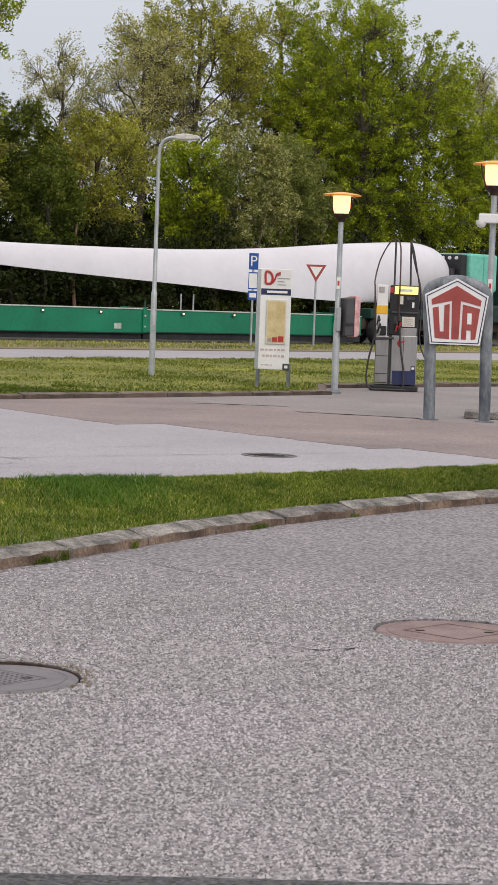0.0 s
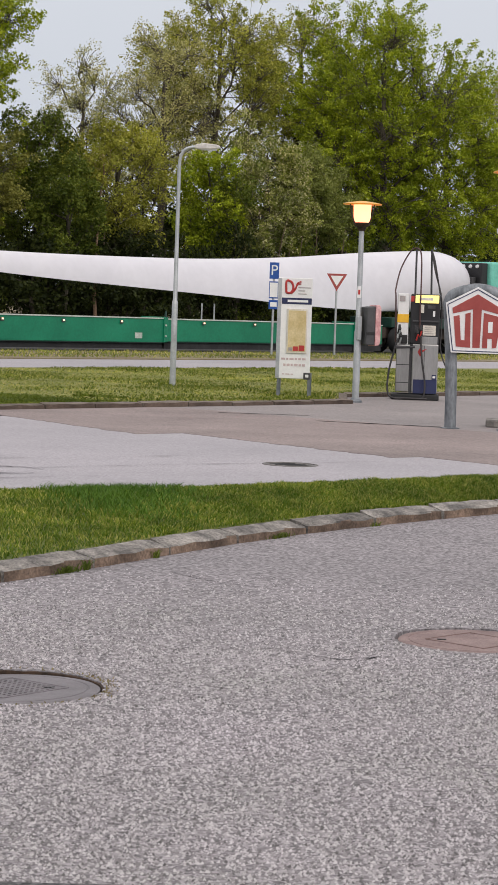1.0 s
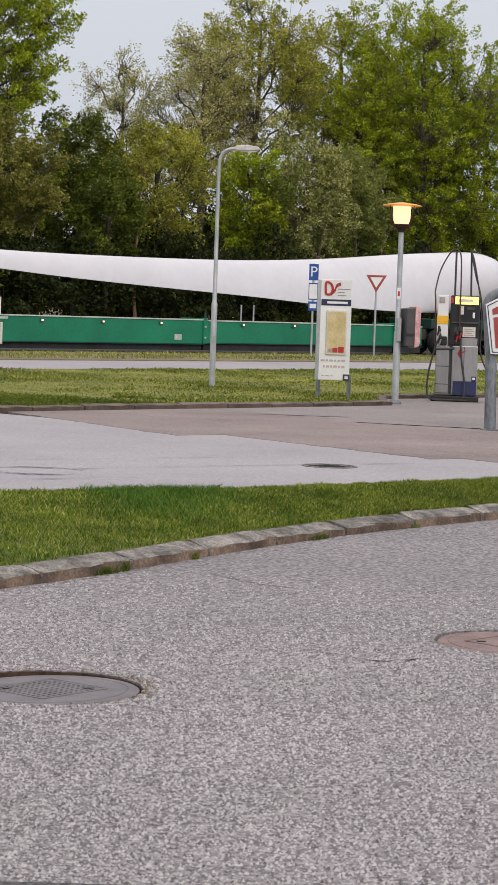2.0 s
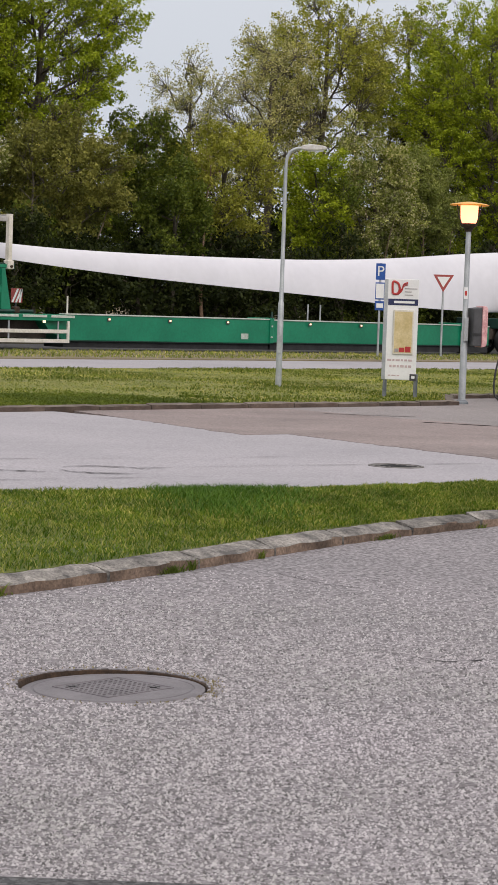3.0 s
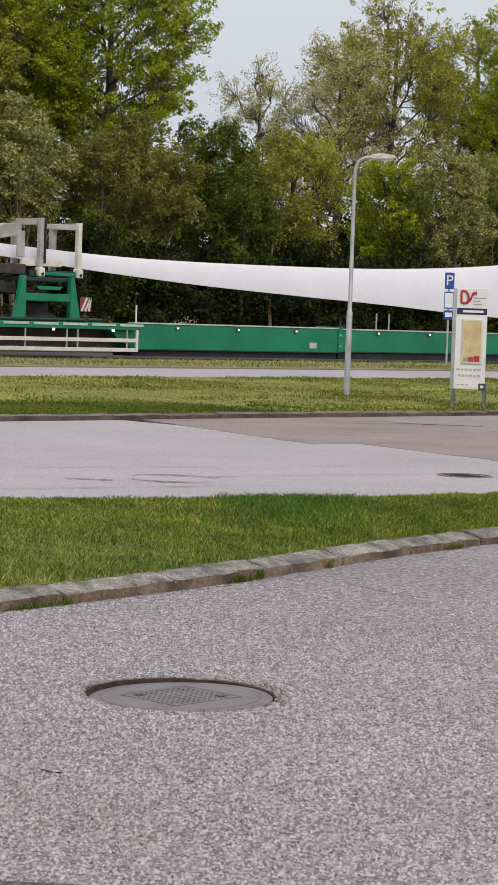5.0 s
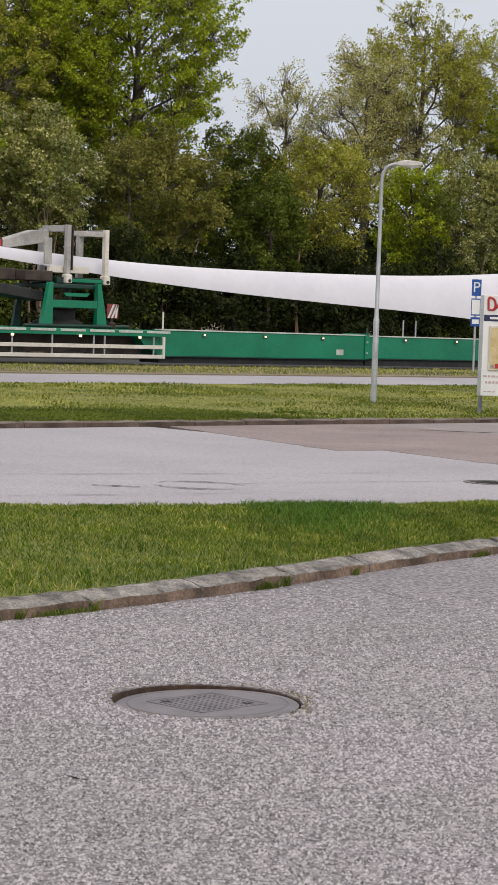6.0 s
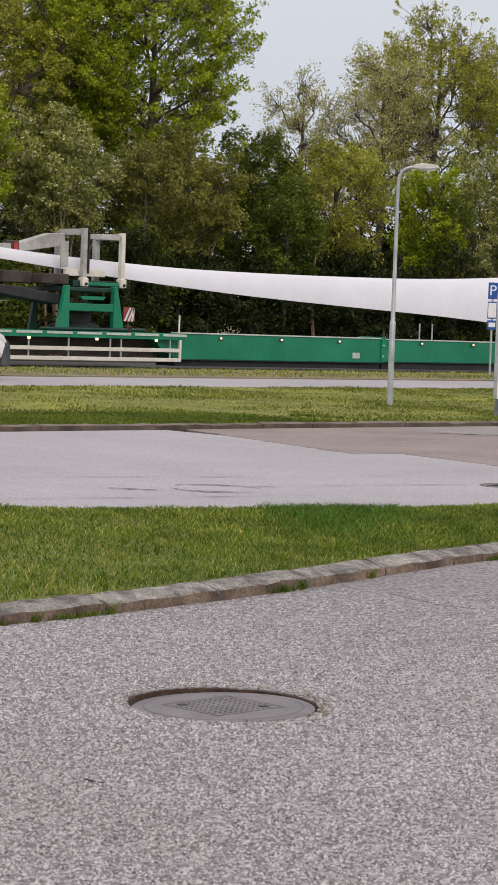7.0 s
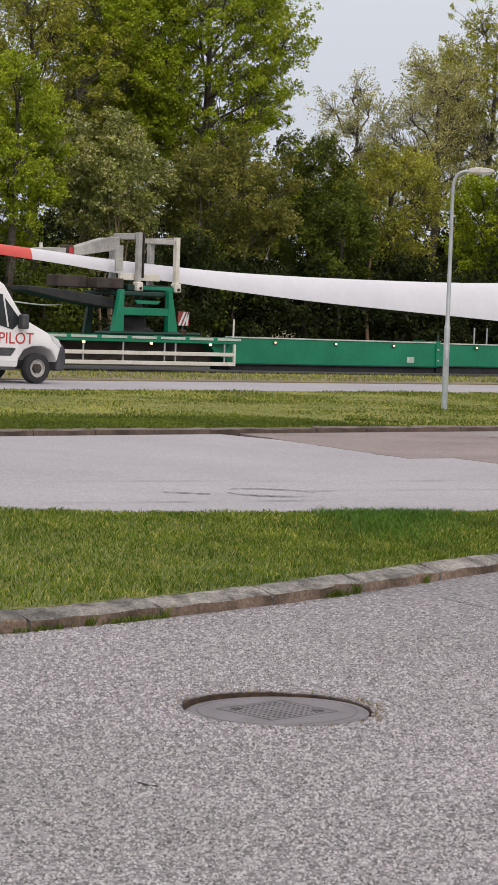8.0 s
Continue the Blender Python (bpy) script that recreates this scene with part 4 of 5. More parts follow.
def rotor_blade():
    t = thing("wind_turbine_blade", pose(0, 50.55, 0), "long white wind turbine blade with a red tip zone", "wind turbine blade")
    # x, top, bottom, half depth
    form = [(18.5, 4.3, 4.25, 0.02), (21, 4.2, 4.06, 0.06), (25, 4.0, 3.84, 0.1), (29.5, 3.74, 3.52, 0.16), (35.4, 3.4, 3.08, 0.25), (37.6, 3.25, 2.88, 0.3), (40.5, 3.1, 2.62, 0.4), (43.0, 3.02, 2.43, 0.5),
            (46.0, 3.0, 2.24, 0.6), (50.0, 3.03, 2.05, 0.8), (54.0, 3.11, 1.87, 0.95), (58.0, 3.31, 1.65, 1.08), (62.0, 3.62, 1.54, 1.18), (65.4, 3.84, 1.56, 1.2), (66.6, 3.8, 1.66, 1.12), (67.3, 3.58, 1.86, 0.92), (67.7, 3.2, 2.2, 0.55), (67.8, 2.8, 2.6, 0.2)]
    fine = curve([(a, b, c) for a, b, c, d in form], 5)
    deep = curve([(a, d, 0) for a, b, c, d in form], 5)

    def skin(lo, hi):
        bm = bmesh.new()
        rings = [[bm.verts.new(v) for v in blade_section(p.x, p.y, p.z, max(q.y, 0.01))] for p, q in zip(fine, deep) if lo - 1e-3 <= p.x <= hi + 1e-3]
        for a, b in zip(rings, rings[1:]):
            for k in range(32):
                bm.faces.new((a[k], a[(k + 1) % 32], b[(k + 1) % 32], b[k]))
        bm.faces.new(rings[0])
        bm.faces.new(rings[-1][::-1])
        bmesh.ops.recalc_face_normals(bm, faces=bm.faces[:])
        return bm

    part("shell", skin(35.4, 99), BLADE_WHITE, t, "matt white blade shell", True)
    part("red_zone", skin(29.5, 35.4), BLADE_RED, t, "red painted zone near the tip", True)
    part("tip", skin(0, 29.5), BLADE_WHITE, t, "white blade tip", True)


def blade_cradle():
    t = thing("blade_cradle", pose(-0.3, 49.95, 0), "grey steel cradle frame clamping the blade on the trailer", "support frame")
    part("head_frame", box(38.7, 40.7, 0.0, 1.3, 2.32, 2.5, 0.015), GREEN_DARK, t)
    part("head_plate", box(39.2, 40.4, -0.06, 0.02, 2.36, 2.46, 0.01), GREEN, t)
    for x, top in ((39.05, 4.0), (40.45, 3.92)):
        part("upright", box(x - 0.068, x + 0.068, -0.08, 0.08, 2.5, top, 0.012), CREAM if x > 40 else STEEL_RACK, t)
        part("upright", box(x - 0.09, x + 0.09, 1.15, 1.3, 2.5, top - 0.1, 0.012), STEEL_RACK, t)
        part("cross_beam", box(x - 0.08, x + 0.08, 0.1, 1.14, top - 0.2, top - 0.02, 0.012), STEEL_RACK, t)
        part("shoe", box(x - 0.11, x + 0.11, -0.13, 0.11, 2.32, 2.58, 0.03), CREAM, t)
        part("shoe_bolt", turned([(0.04, 0), (0.04, 0.05)], 8, "y", at=(x, -0.18, 2.4)), RUST, t)
    part("post_edge", box(39.16, 39.19, -0.1, 0.1, 2.7, 3.98), BROWN_DARK, t)
    part("top_beam", box(39.16, 40.34, -0.05, 0.06, 3.7, 3.84, 0.012), STEEL_RACK, t)
    part("mid_beam", box(38.5, 39.95, 0.12, 0.24, 2.62, 2.82, 0.012), CREAM, t)
    part("side_plate", box(38.25, 38.5, 0.0, 0.08, 2.86, 3.6, 0.012), STEEL_RACK, t)
    part("clamp_beam", prism([(37.3, 3.28), (37.6, 3.28), (38.94, 3.5), (38.94, 3.86), (38.4, 3.82), (37.3, 3.5)], 0.75, 1.1, 0.02), STEEL_RACK, t)
    part("clamp_joint", box(37.05, 37.28, 0.73, 1.12, 3.2, 3.56, 0.03), BROWN_DARK, t)
    part("clamp_tail", prism([(36.0, 3.3), (37.03, 3.26), (37.03, 3.46), (36.4, 3.46), (36.0, 3.42)], 0.75, 1.05, 0.02), STEEL_RACK, t)
    part("tail_bolt", tube([(36.25, 0.9, 3.42), (36.25, 0.9, 3.58)], 0.05, 8), CREAM, t)
    part("red_tag", box(37.1, 37.22, 0.7, 0.73, 3.3, 3.5), RED, t)
    part("lower_pad", box(36.6, 37.6, 0.5, 1.1, 2.36, 2.7, 0.03), BROWN_DARK, t)
    part("lower_pad", box(37.62, 38.6, 0.06, 1.1, 2.36, 2.66, 0.03), BROWN_DARK, t)
    part("rope", tube(curve([(33.0, 0.2, 2.1), (34.4, 0.1, 1.92), (35.8, 0.2, 1.82), (36.6, 0.3, 1.85)], 6), 0.02, 6), EDGE_PALE, t)


def tractor():
    t = thing("truck_tractor", pose(0, 49.4, 0), "dark green heavy tractor with pale teal tarpaulin covers", "truck")
    part("chassis", box(62.0, 74.0, 0.5, 1.9, 0.55, 0.95, 0.02), BROWN_DARK, t)
    part("front_dolly", box(62.6, 66.4, 0.2, 2.2, 0.95, 1.32, 0.03), GREEN_DARK, t)
    for x in (63.0, 64.4, 67.0, 68.4, 72.6):
        wheel(t, x, 0.15, 0.5, 0.36)
        wheel(t, x, 2.25, 0.5, 0.36)
    part("mudguard", box(66.2, 69.4, 0.0, 0.5, 1.05, 1.15, 0.03), GREEN_DARK, t)
    part("rear_wall", box(67.85, 68.25, 0.1, 2.3, 1.2, 3.5, 0.04), BLACK_PANEL, t)
    for k in range(4):
        part("work_lamp", turned([(0.06, 0), (0.075, 0.06)], 12, "x", at=(67.78, 0.3 + 0.32 * k, 3.36)), LENS, t)
    part("equipment_box", box(67.6, 67.84, 0.35, 0.9, 2.3, 2.95, 0.03), BUMPER, t)
    for a in (68.3, 69.2):
        part("tarp_cover", box(a, a + 0.86, -0.05, 2.4, 2.1, 3.55, 0.09), TARP, t, "pale teal tarpaulin cover")
    part("side_tank", box(68.3, 71.6, 0.05, 0.7, 0.9, 1.6, 0.08), GREEN_DARK, t)
    part("cab", prism([(71.9, 0.9), (74.4, 0.9), (74.5, 2.1), (74.2, 3.3), (71.9, 3.5)], 0.0, 2.4, 0.05), GREEN_DARK, t)
    part("cab_window", prism([(72.7, 2.0), (74.1, 2.0), (73.95, 2.75), (72.7, 2.75)], -0.02, -0.004), GLASS_DARK, t)


def pilot_van():
    t = thing("pilot_van", pose(28.5, 40.3, 0), "white high-roof escort van with red lettering", "van")
    body = [(-4.6, 0.42), (-4.65, 1.0), (-4.6, 2.35), (-4.4, 2.46), (-2.0, 2.5), (-1.35, 2.44), (-0.95, 2.2), (-0.4, 1.45), (0.2, 1.18), (0.52, 1.02), (0.66, 0.75), (0.67, 0.42), (0.54, 0.36), (0.5, 0.55), (0.38, 0.75), (0.14, 0.84), (-0.14, 0.84), (-0.38, 0.75), (-0.52, 0.55), (-0.55, 0.36)]
    part("body", prism(body, 0.0, 1.95, 0.05), VAN_WHITE, t, "white van body", True)
    door = part("front_door", prism([(-1.5, 0.5), (-0.6, 0.5), (-0.52, 0.9), (-0.22, 1.0), (-0.38, 1.4), (-0.98, 2.12), (-1.5, 2.14)], -0.012, 0.02, 0.006), VAN_WHITE, t)
    part("window", prism([(-1.42, 1.38), (-0.72, 1.2), (-0.5, 1.4), (-1.02, 1.98), (-1.42, 2.02)], -0.022, -0.0125), GLASS_DARK, door, "dark side window")
    part("pillar", tube([(-0.85, -0.025, 1.26), (-1.0, -0.025, 1.97)], 0.02, 5), VAN_WHITE, door)
    part("door_handle", box(-1.42, -1.22, -0.04, -0.0125, 1.08, 1.13, 0.008), BUMPER, door)
    part("windscreen", prism([(-0.92, 2.12), (-0.38, 1.47), (-0.34, 1.5), (-0.88, 2.16)], 0.12, 1.83), GLASS_DARK, t)
    mirror = part("mirror", box(-0.6, -0.42, -0.24, -0.03, 1.22, 1.55, 0.04), BUMPER, t)
    part("mirror_arm", box(-0.58, -0.48, -0.05, 0.02, 1.24, 1.34, 0.01), BUMPER, mirror)
    part("side_moulding", prism([(-3.9, 0.62), (-0.75, 0.62), (-0.62, 0.78), (-0.7, 0.8), (-3.9, 0.8)], -0.03, -0.001, 0.008), BUMPER, t)
    part("bumper", prism([(0.47, 0.3), (0.7, 0.3), (0.75, 0.5), (0.73, 0.78), (0.64, 0.92), (0.54, 0.62)], -0.03, 1.98, 0.03), BUMPER, t)
    part("sill", box(-3.3, -0.6, 0.02, 0.1, 0.3, 0.42, 0.01), BUMPER, t)
    part("headlight", prism([(0.3, 1.13), (0.55, 1.0), (0.66, 0.82), (0.56, 0.84), (0.38, 0.97)], -0.012, 0.2, 0.01), LENS, t)
    for x in (0.0, -3.4):
        for y in (0.1, 1.83):
            wheel(t, x, y, 0.345, 0.22)
    letters("lettering", "PILOT", 0.36, RED, t, pose(-0.62, -0.016, 1.0, 90))
    part("red_mark", turned([(0.06, 0), (0.06, 0.006)], 16, "y", at=(-1.45, -0.036, 0.7)), RED, t)
    part("roof_beacon", turned([(0.08, 2.5), (0.08, 2.6), (0.05, 2.64)], 14, at=(-2.2, 1.0, 0)), AMBER, t)


street_lamp()
lantern(facing(28.94, 23.66, 0), "lit post lantern with orange glow beside the pump", 2.92)
lantern(facing(26.315, 18.65, 0), "lit post lantern carrying a white camera", 3.2)
dispenser_box(facing(29.04, 23.52, 0.97, 20))
info_board()
parking_sign()
yield_sign()
pentagon_stand()
fuel_pump()
security_camera(facing(26.3, 18.53, 2.85))
manhole("manhole_cover", COVER, 0.011, CAST_IRON, "grey iron manhole cover sunk aslant in worn asphalt", CAST_IRON, 1.6)
manhole("red_manhole_cover", COVER_RED, 0.004, CAST_RED, "reddish round manhole cover flush with the asphalt", RED_RIB, 0.0)
drain(16.72, 14.49, 1.0, 1.0, 0)
sunken_cover(13.43, 15.22)
trailer()
spare_stack()
rotor_blade()
blade_cradle()
tractor()
pilot_van()
block = thing("concrete_plinth", facing(25.2, 17.9, 0), "low concrete plinth at the foot of the lantern", "plinth")
part("slab", box(-0.25, 1.2, -0.1, 0.6, 0, 0.1, 0.02), CONCRETE, block)


# ---- trees: a bent trunk, limbs to every clump, many small leaves ----
def leaf_sheet(name, centres, size, rng, material, parent, flat=0.6):
    """Small pointed leaves round the given points, turned every way but mostly level."""
    n = len(centres)
    nor = rng.normal(size=(n, 3)) * (1, 1, 1) + (0, 0, flat)
    nor /= np.linalg.norm(nor, axis=1)[:, None]
    u = np.cross(nor, rng.normal(size=(n, 3)))
    u /= np.linalg.norm(u, axis=1)[:, None]
    v = np.cross(nor, u)
    s = (size * rng.uniform(0.6, 1.35, n))[:, None]
    w = s * rng.uniform(0.45, 0.8, n)[:, None]
    co = np.stack([centres - u * s, centres + u * s * 0.6 + v * w, centres + u * s * 0.6 - v * w], 1).reshape(-1, 3)
    me = bpy.data.meshes.new(name)
    me.vertices.add(3 * n)
    me.vertices.foreach_set("co", co.ravel().astype(np.float32))
    me.loops.add(3 * n)
    me.loops.foreach_set("vertex_index", np.arange(3 * n, dtype=np.int32))
    me.polygons.add(n)
    me.polygons.foreach_set("loop_start", np.arange(0, 3 * n, 3, dtype=np.int32))
    me.materials.append(material)
    me.update(calc_edges=True)
    me.validate()
    ob = new(name, me)
    ob.parent = parent
    return ob


def tree(x, y, top, base, radius, kind, seed, clumps, leaves, size, name="tree", label="", group="trees along the road", bark=None, spread=0.16, stems=0, slim=1.0):
    rng = np.random.default_rng(seed)
    t = thing(name, pose(x, y, 0.02), label, "tree" if name == "tree" else "shrub", group)
    mid, half = (top + base) / 2, (top - base) / 2
    lean = rng.normal(0, 0.25, 2)
    trunk = [Vector((lean[0] * f + rng.normal(0, 0.06), lean[1] * f + rng.normal(0, 0.06), f * (top - half * 0.35))) for f in np.linspace(0, 1, 9)]
    girth = (0.014 * top + 0.03) * slim
    bm = tube(trunk, [girth * (1.25 - 1.1 * f) for f in np.linspace(0, 1, 9)], 8)
    lobes = int(10 + radius * half * 1.0)
    each = max(5, clumps // lobes)
    limb = bmesh.new()
    pts, ways = [], []
    for i in range(lobes):
        dz = 1 - 2 * (i + 0.5) / lobes
        a = i * 2.399 + rng.normal(0, 0.25) + seed
        far = np.sqrt(1 - dz * dz)
        way = np.array((far * math.cos(a), far * math.sin(a), dz))
        wob = 1 + 0.2 * noise.noise(Vector(way * 1.7) + Vector((seed * 3.1, 0, 0)))
        c = np.array((radius, radius, half)) * way * (rng.uniform(0.35, 0.85) ** 0.6) * wob + (lean[0] * 0.7, lean[1] * 0.7, mid)
        size_l = min(radius, half) * rng.uniform(0.3, 0.5)
        # a limb rises from the trunk to the middle of each bough
        h = max(0.15 * top, min(c[2] - 0.6 * np.hypot(c[0], c[1]) - rng.uniform(0.2, 1.0), top - half * 0.5))
        f = min(h / (top - half * 0.35), 1) * 8
        k = min(int(f), 7)
        foot = trunk[k].lerp(trunk[k + 1], f - k)
        b = Vector(c)
        g = girth * rng.uniform(0.14, 0.28)
        m1 = foot.lerp(b, 0.35) + Vector(rng.normal(0, 0.2, 3)) + Vector((0, 0, 0.1))
        m2 = foot.lerp(b, 0.7) + Vector(rng.normal(0, 0.18, 3))
        tube([foot, m1, m2, b], [g, g * 0.78, g * 0.58, g * 0.36], 6, limb, caps=False)
        for _ in range(each):
            d = rng.normal(size=3)
            d /= np.linalg.norm(d)
            d[2] = max(d[2], -0.8 + 0.3 * rng.random())
            p = c + d * size_l * rng.uniform(0.3, 1.1) * (1, 1, 1.1)
            pts.append(p)
            grow = Vector(p - (lean[0], lean[1], mid - half * 0.4)).normalized() + Vector(rng.normal(0, 0.45, 3))
            ways.append(grow.normalized())
            e = Vector(p)
            root = m2.lerp(b, rng.random())
            if spread > 0.2 and rng.random() < 0.6:
                continue
            tube([root, root.lerp(e, 0.5) + Vector(rng.normal(0, 0.1, 3)), e], [g * 0.3, g * 0.2, 0.006], 3, limb, caps=False)
            tip = e + ways[-1] * spread * 2.2
            if rng.random() < 0.35:
                tube([root.lerp(e, 0.6), tip], [g * 0.14, 0.005], 3, limb, caps=False)
    pts = np.array(pts)
    for k in range(stems):
        a = 2 * math.pi * (k + rng.random()) / stems
        r = radius * rng.uniform(0.35, 0.85)
        foot = Vector((0.2 * math.cos(a), 0.2 * math.sin(a), 0))
        head = Vector((r * math.cos(a), r * math.sin(a), base + half * rng.uniform(0.1, 0.9)))
        way = [foot, foot.lerp(head, 0.35) + Vector(rng.normal(0, 0.12, 3)) + Vector((0, 0, 0.3)), foot.lerp(head, 0.7) + Vector(rng.normal(0, 0.12, 3)), head]
        part("stem", tube(curve(way, 3), [0.05 * (1 - 0.07 * i) for i in range(10)], 6), BARK_LIGHT, t, "", True)
    part("trunk", bm, bark or BARK, t, "", True)
    part("branchwork", limb, bark or BARK, t)
    which = rng.integers(0, len(pts), leaves)
    wide = rng.uniform(0.6, 1.35, len(pts))[which][:, None]
    along = rng.uniform(-1.1, 1.5, leaves)[:, None]
    c = pts[which] + np.array(ways)[which] * along * spread * wide + rng.normal(size=(leaves, 3)).clip(-1.5, 1.5) * (spread, spread, spread * 0.75) * (0.85 - 0.25 * along.clip(0, 2)) * wide
    leaf_sheet("crown", c, size, rng, LEAF[kind], t)
    return t


WORDS = {"fresh": "broad tree with fresh bright green leaves", "olive": "tall tree with thin olive spring leaves", "pale": "tall thin tree with pale opening buds", "dark": "dense tree with dark green leaves",
         "brown": "rounded tree with brownish olive leaves", "greygreen": "bushy tree with grey-green leaves", "blossom": "bushy tree with whitish blossom among green leaves"}
# x, y, top, crown base, crown radius, kind
TREES = [
    (76.9, 61.6, 15.3, 4.2, 4.6, "fresh"), (81.6, 61.5, 12.9, 3.4, 3.2, "fresh"), (79.5, 66.5, 14.2, 5.6, 3.4, "fresh"), (70.2, 66, 15.0, 8.3, 3.6, "olive"), (66.2, 65, 13.2, 5.4, 2.5, "pale"), (50.4, 65.6, 16.3, 6.5, 3.0, "fresh"), (73.3, 72, 15.1, 7.5, 2.3, "pale"), (80.3, 70, 15.8, 7.8, 3.1, "olive"),
    (67.5, 60, 8.9, 3.2, 2.2, "blossom"), (71.1, 60.5, 8.2, 3.2, 2.0, "greygreen"), (64.6, 60.5, 7.7, 3.0, 1.5, "fresh"), (59.0, 60.5, 9.2, 3.3, 2.2, "olive"), (69.9, 74, 12.9, 6.5, 2.2, "pale"),
    (56.2, 62, 8.9, 3.0, 1.8, "dark"), (50.6, 60.5, 8.6, 2.8, 2.6, "brown"), (55.5, 59.5, 6.8, 2.6, 1.4, "dark"), (40.8, 59.5, 10.1, 3.6, 1.9, "fresh"), (46.3, 66, 14.6, 6.8, 3.3, "olive"),
    (45.7, 60.5, 8.8, 3.0, 2.2, "blossom"), (52.5, 64, 16.6, 4.8, 3.9, "fresh"), (43.0, 70, 14.6, 4.0, 2.9, "dark"), (51.6, 70, 15.4, 5.0, 2.9, "olive"), (105.5, 76, 16.6, 5.6, 3.0, "pale"), (90.2, 63, 12.5, 4.4, 2.8, "fresh"), (39.9, 63, 12.3, 3.4, 2.6, "dark"), (96.4, 64, 14.0, 5.4, 3.6, "olive"),
]
for i, (x, y, top, base, radius, kind) in enumerate(TREES):
    big = radius * (top - base)
    thin = {"pale": 0.38, "olive": 0.6}.get(kind, 1.0)
    tree(x, y, top, base, radius, kind, 11 + i, int(260 + 24 * big), int((10000 + 1850 * big) * thin), 0.052 if kind == "pale" else 0.061, label=WORDS[kind], stems={"blossom": 8, "greygreen": 7, "brown": 6, "olive": 3 if top < 10 else 0}.get(kind, 0))

# understorey: shrubs in an uneven row behind the carriageway, mostly in shade-darkened leaves
rng_s = random.Random(4)
x = 36.0
k = 0
while x < 98:
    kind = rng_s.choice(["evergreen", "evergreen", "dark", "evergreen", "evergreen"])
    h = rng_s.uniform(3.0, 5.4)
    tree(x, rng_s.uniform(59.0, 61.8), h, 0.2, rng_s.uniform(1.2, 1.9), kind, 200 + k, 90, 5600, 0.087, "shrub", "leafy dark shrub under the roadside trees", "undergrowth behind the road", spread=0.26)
    x += rng_s.uniform(1.15, 1.9)
    k += 1
# second row, deeper in the wood
x = 40.0
while x < 118:
    h = rng_s.uniform(6.0, 9.0)
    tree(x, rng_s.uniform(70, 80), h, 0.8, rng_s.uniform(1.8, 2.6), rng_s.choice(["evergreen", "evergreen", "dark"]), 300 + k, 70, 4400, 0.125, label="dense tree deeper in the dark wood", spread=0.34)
    x += rng_s.uniform(2.8, 4.4)
    k += 1
x = 60.0
while x < 128:
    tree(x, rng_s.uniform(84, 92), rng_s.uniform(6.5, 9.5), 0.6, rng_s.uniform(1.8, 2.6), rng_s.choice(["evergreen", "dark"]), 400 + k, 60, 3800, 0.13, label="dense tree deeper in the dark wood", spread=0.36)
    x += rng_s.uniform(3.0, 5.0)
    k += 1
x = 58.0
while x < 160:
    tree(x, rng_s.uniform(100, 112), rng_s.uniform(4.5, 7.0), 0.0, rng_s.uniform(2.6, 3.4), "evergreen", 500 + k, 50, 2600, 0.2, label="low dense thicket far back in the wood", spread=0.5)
    x += rng_s.uniform(3.4, 4.6)
    k += 1
tree(57.0, 59.4, 7.4, 6.0, 0.8, "olive", 77, 40, 1500, 0.06, label="slender tree with a bare reddish trunk", bark=BARK_PALE, slim=0.5)
tree(48.98, 59.5, 7.6, 5.8, 1.0, "brown", 78, 50, 1800, 0.06, label="slender tree with a bare dark trunk", slim=0.55)
tree(45.0, 59.5, 7.0, 4.8, 1.2, "greygreen", 79, 60, 2400, 0.06, label="slender leaning tree with pale bare stems", bark=BARK_LIGHT, stems=5, slim=0.5)
tree(64.6, 59.6, 6.8, 5.2, 1.0, "dark", 80, 50, 1800, 0.06, label="slender tree with a bare dark trunk", slim=0.55)


# ---- grass ----
def blades(name, xy, z, height, width, material, label, seed, group=""):
    """Upright bent blades of grass, one narrow strip each."""
    rng = np.random.default_rng(seed)
    n = len(xy)
    a = rng.uniform(0, 2 * np.pi, n)
    side = np.stack([np.cos(a), np.sin(a), np.zeros(n)], 1) * (width * rng.uniform(0.6, 1.3, n))[:, None]
    b = rng.uniform(0, 2 * np.pi, n)
    bend = np.stack([np.cos(b), np.sin(b), np.zeros(n)], 1)
    h = (height * rng.uniform(0.45, 1.25, n))[:, None]
    root = np.concatenate([xy, z[:, None]], 1)
    up = np.array([0, 0, 1.0])
    mid = root + up * h * 0.6 + bend * h * 0.3
    tip = root + up * h * (1 - 0.2 * rng.random((n, 1))) + bend * h * rng.uniform(0.4, 1.3, (n, 1))
    co = np.stack([root - side, root + side, mid + side * 0.8, mid - side * 0.8, tip], 1).reshape(-1, 3)
    me = bpy.data.meshes.new(name)
    base = 5 * np.arange(n)[:, None]
    loops = (base + np.array([0, 1, 2, 3, 3, 2, 4])).ravel()
    me.vertices.add(5 * n)
    me.vertices.foreach_set("co", co.ravel().astype(np.float32))
    me.loops.add(7 * n)
    me.loops.foreach_set("vertex_index", loops.astype(np.int32))
    me.polygons.add(2 * n)
    me.polygons.foreach_set("loop_start", (7 * np.arange(n)[:, None] + np.array([0, 4])).ravel().astype(np.int32))
    me.materials.append(material)
    me.update(calc_edges=True)
    me.validate()
    return tagged(new(name, me), label, "grass", group, "stuff")


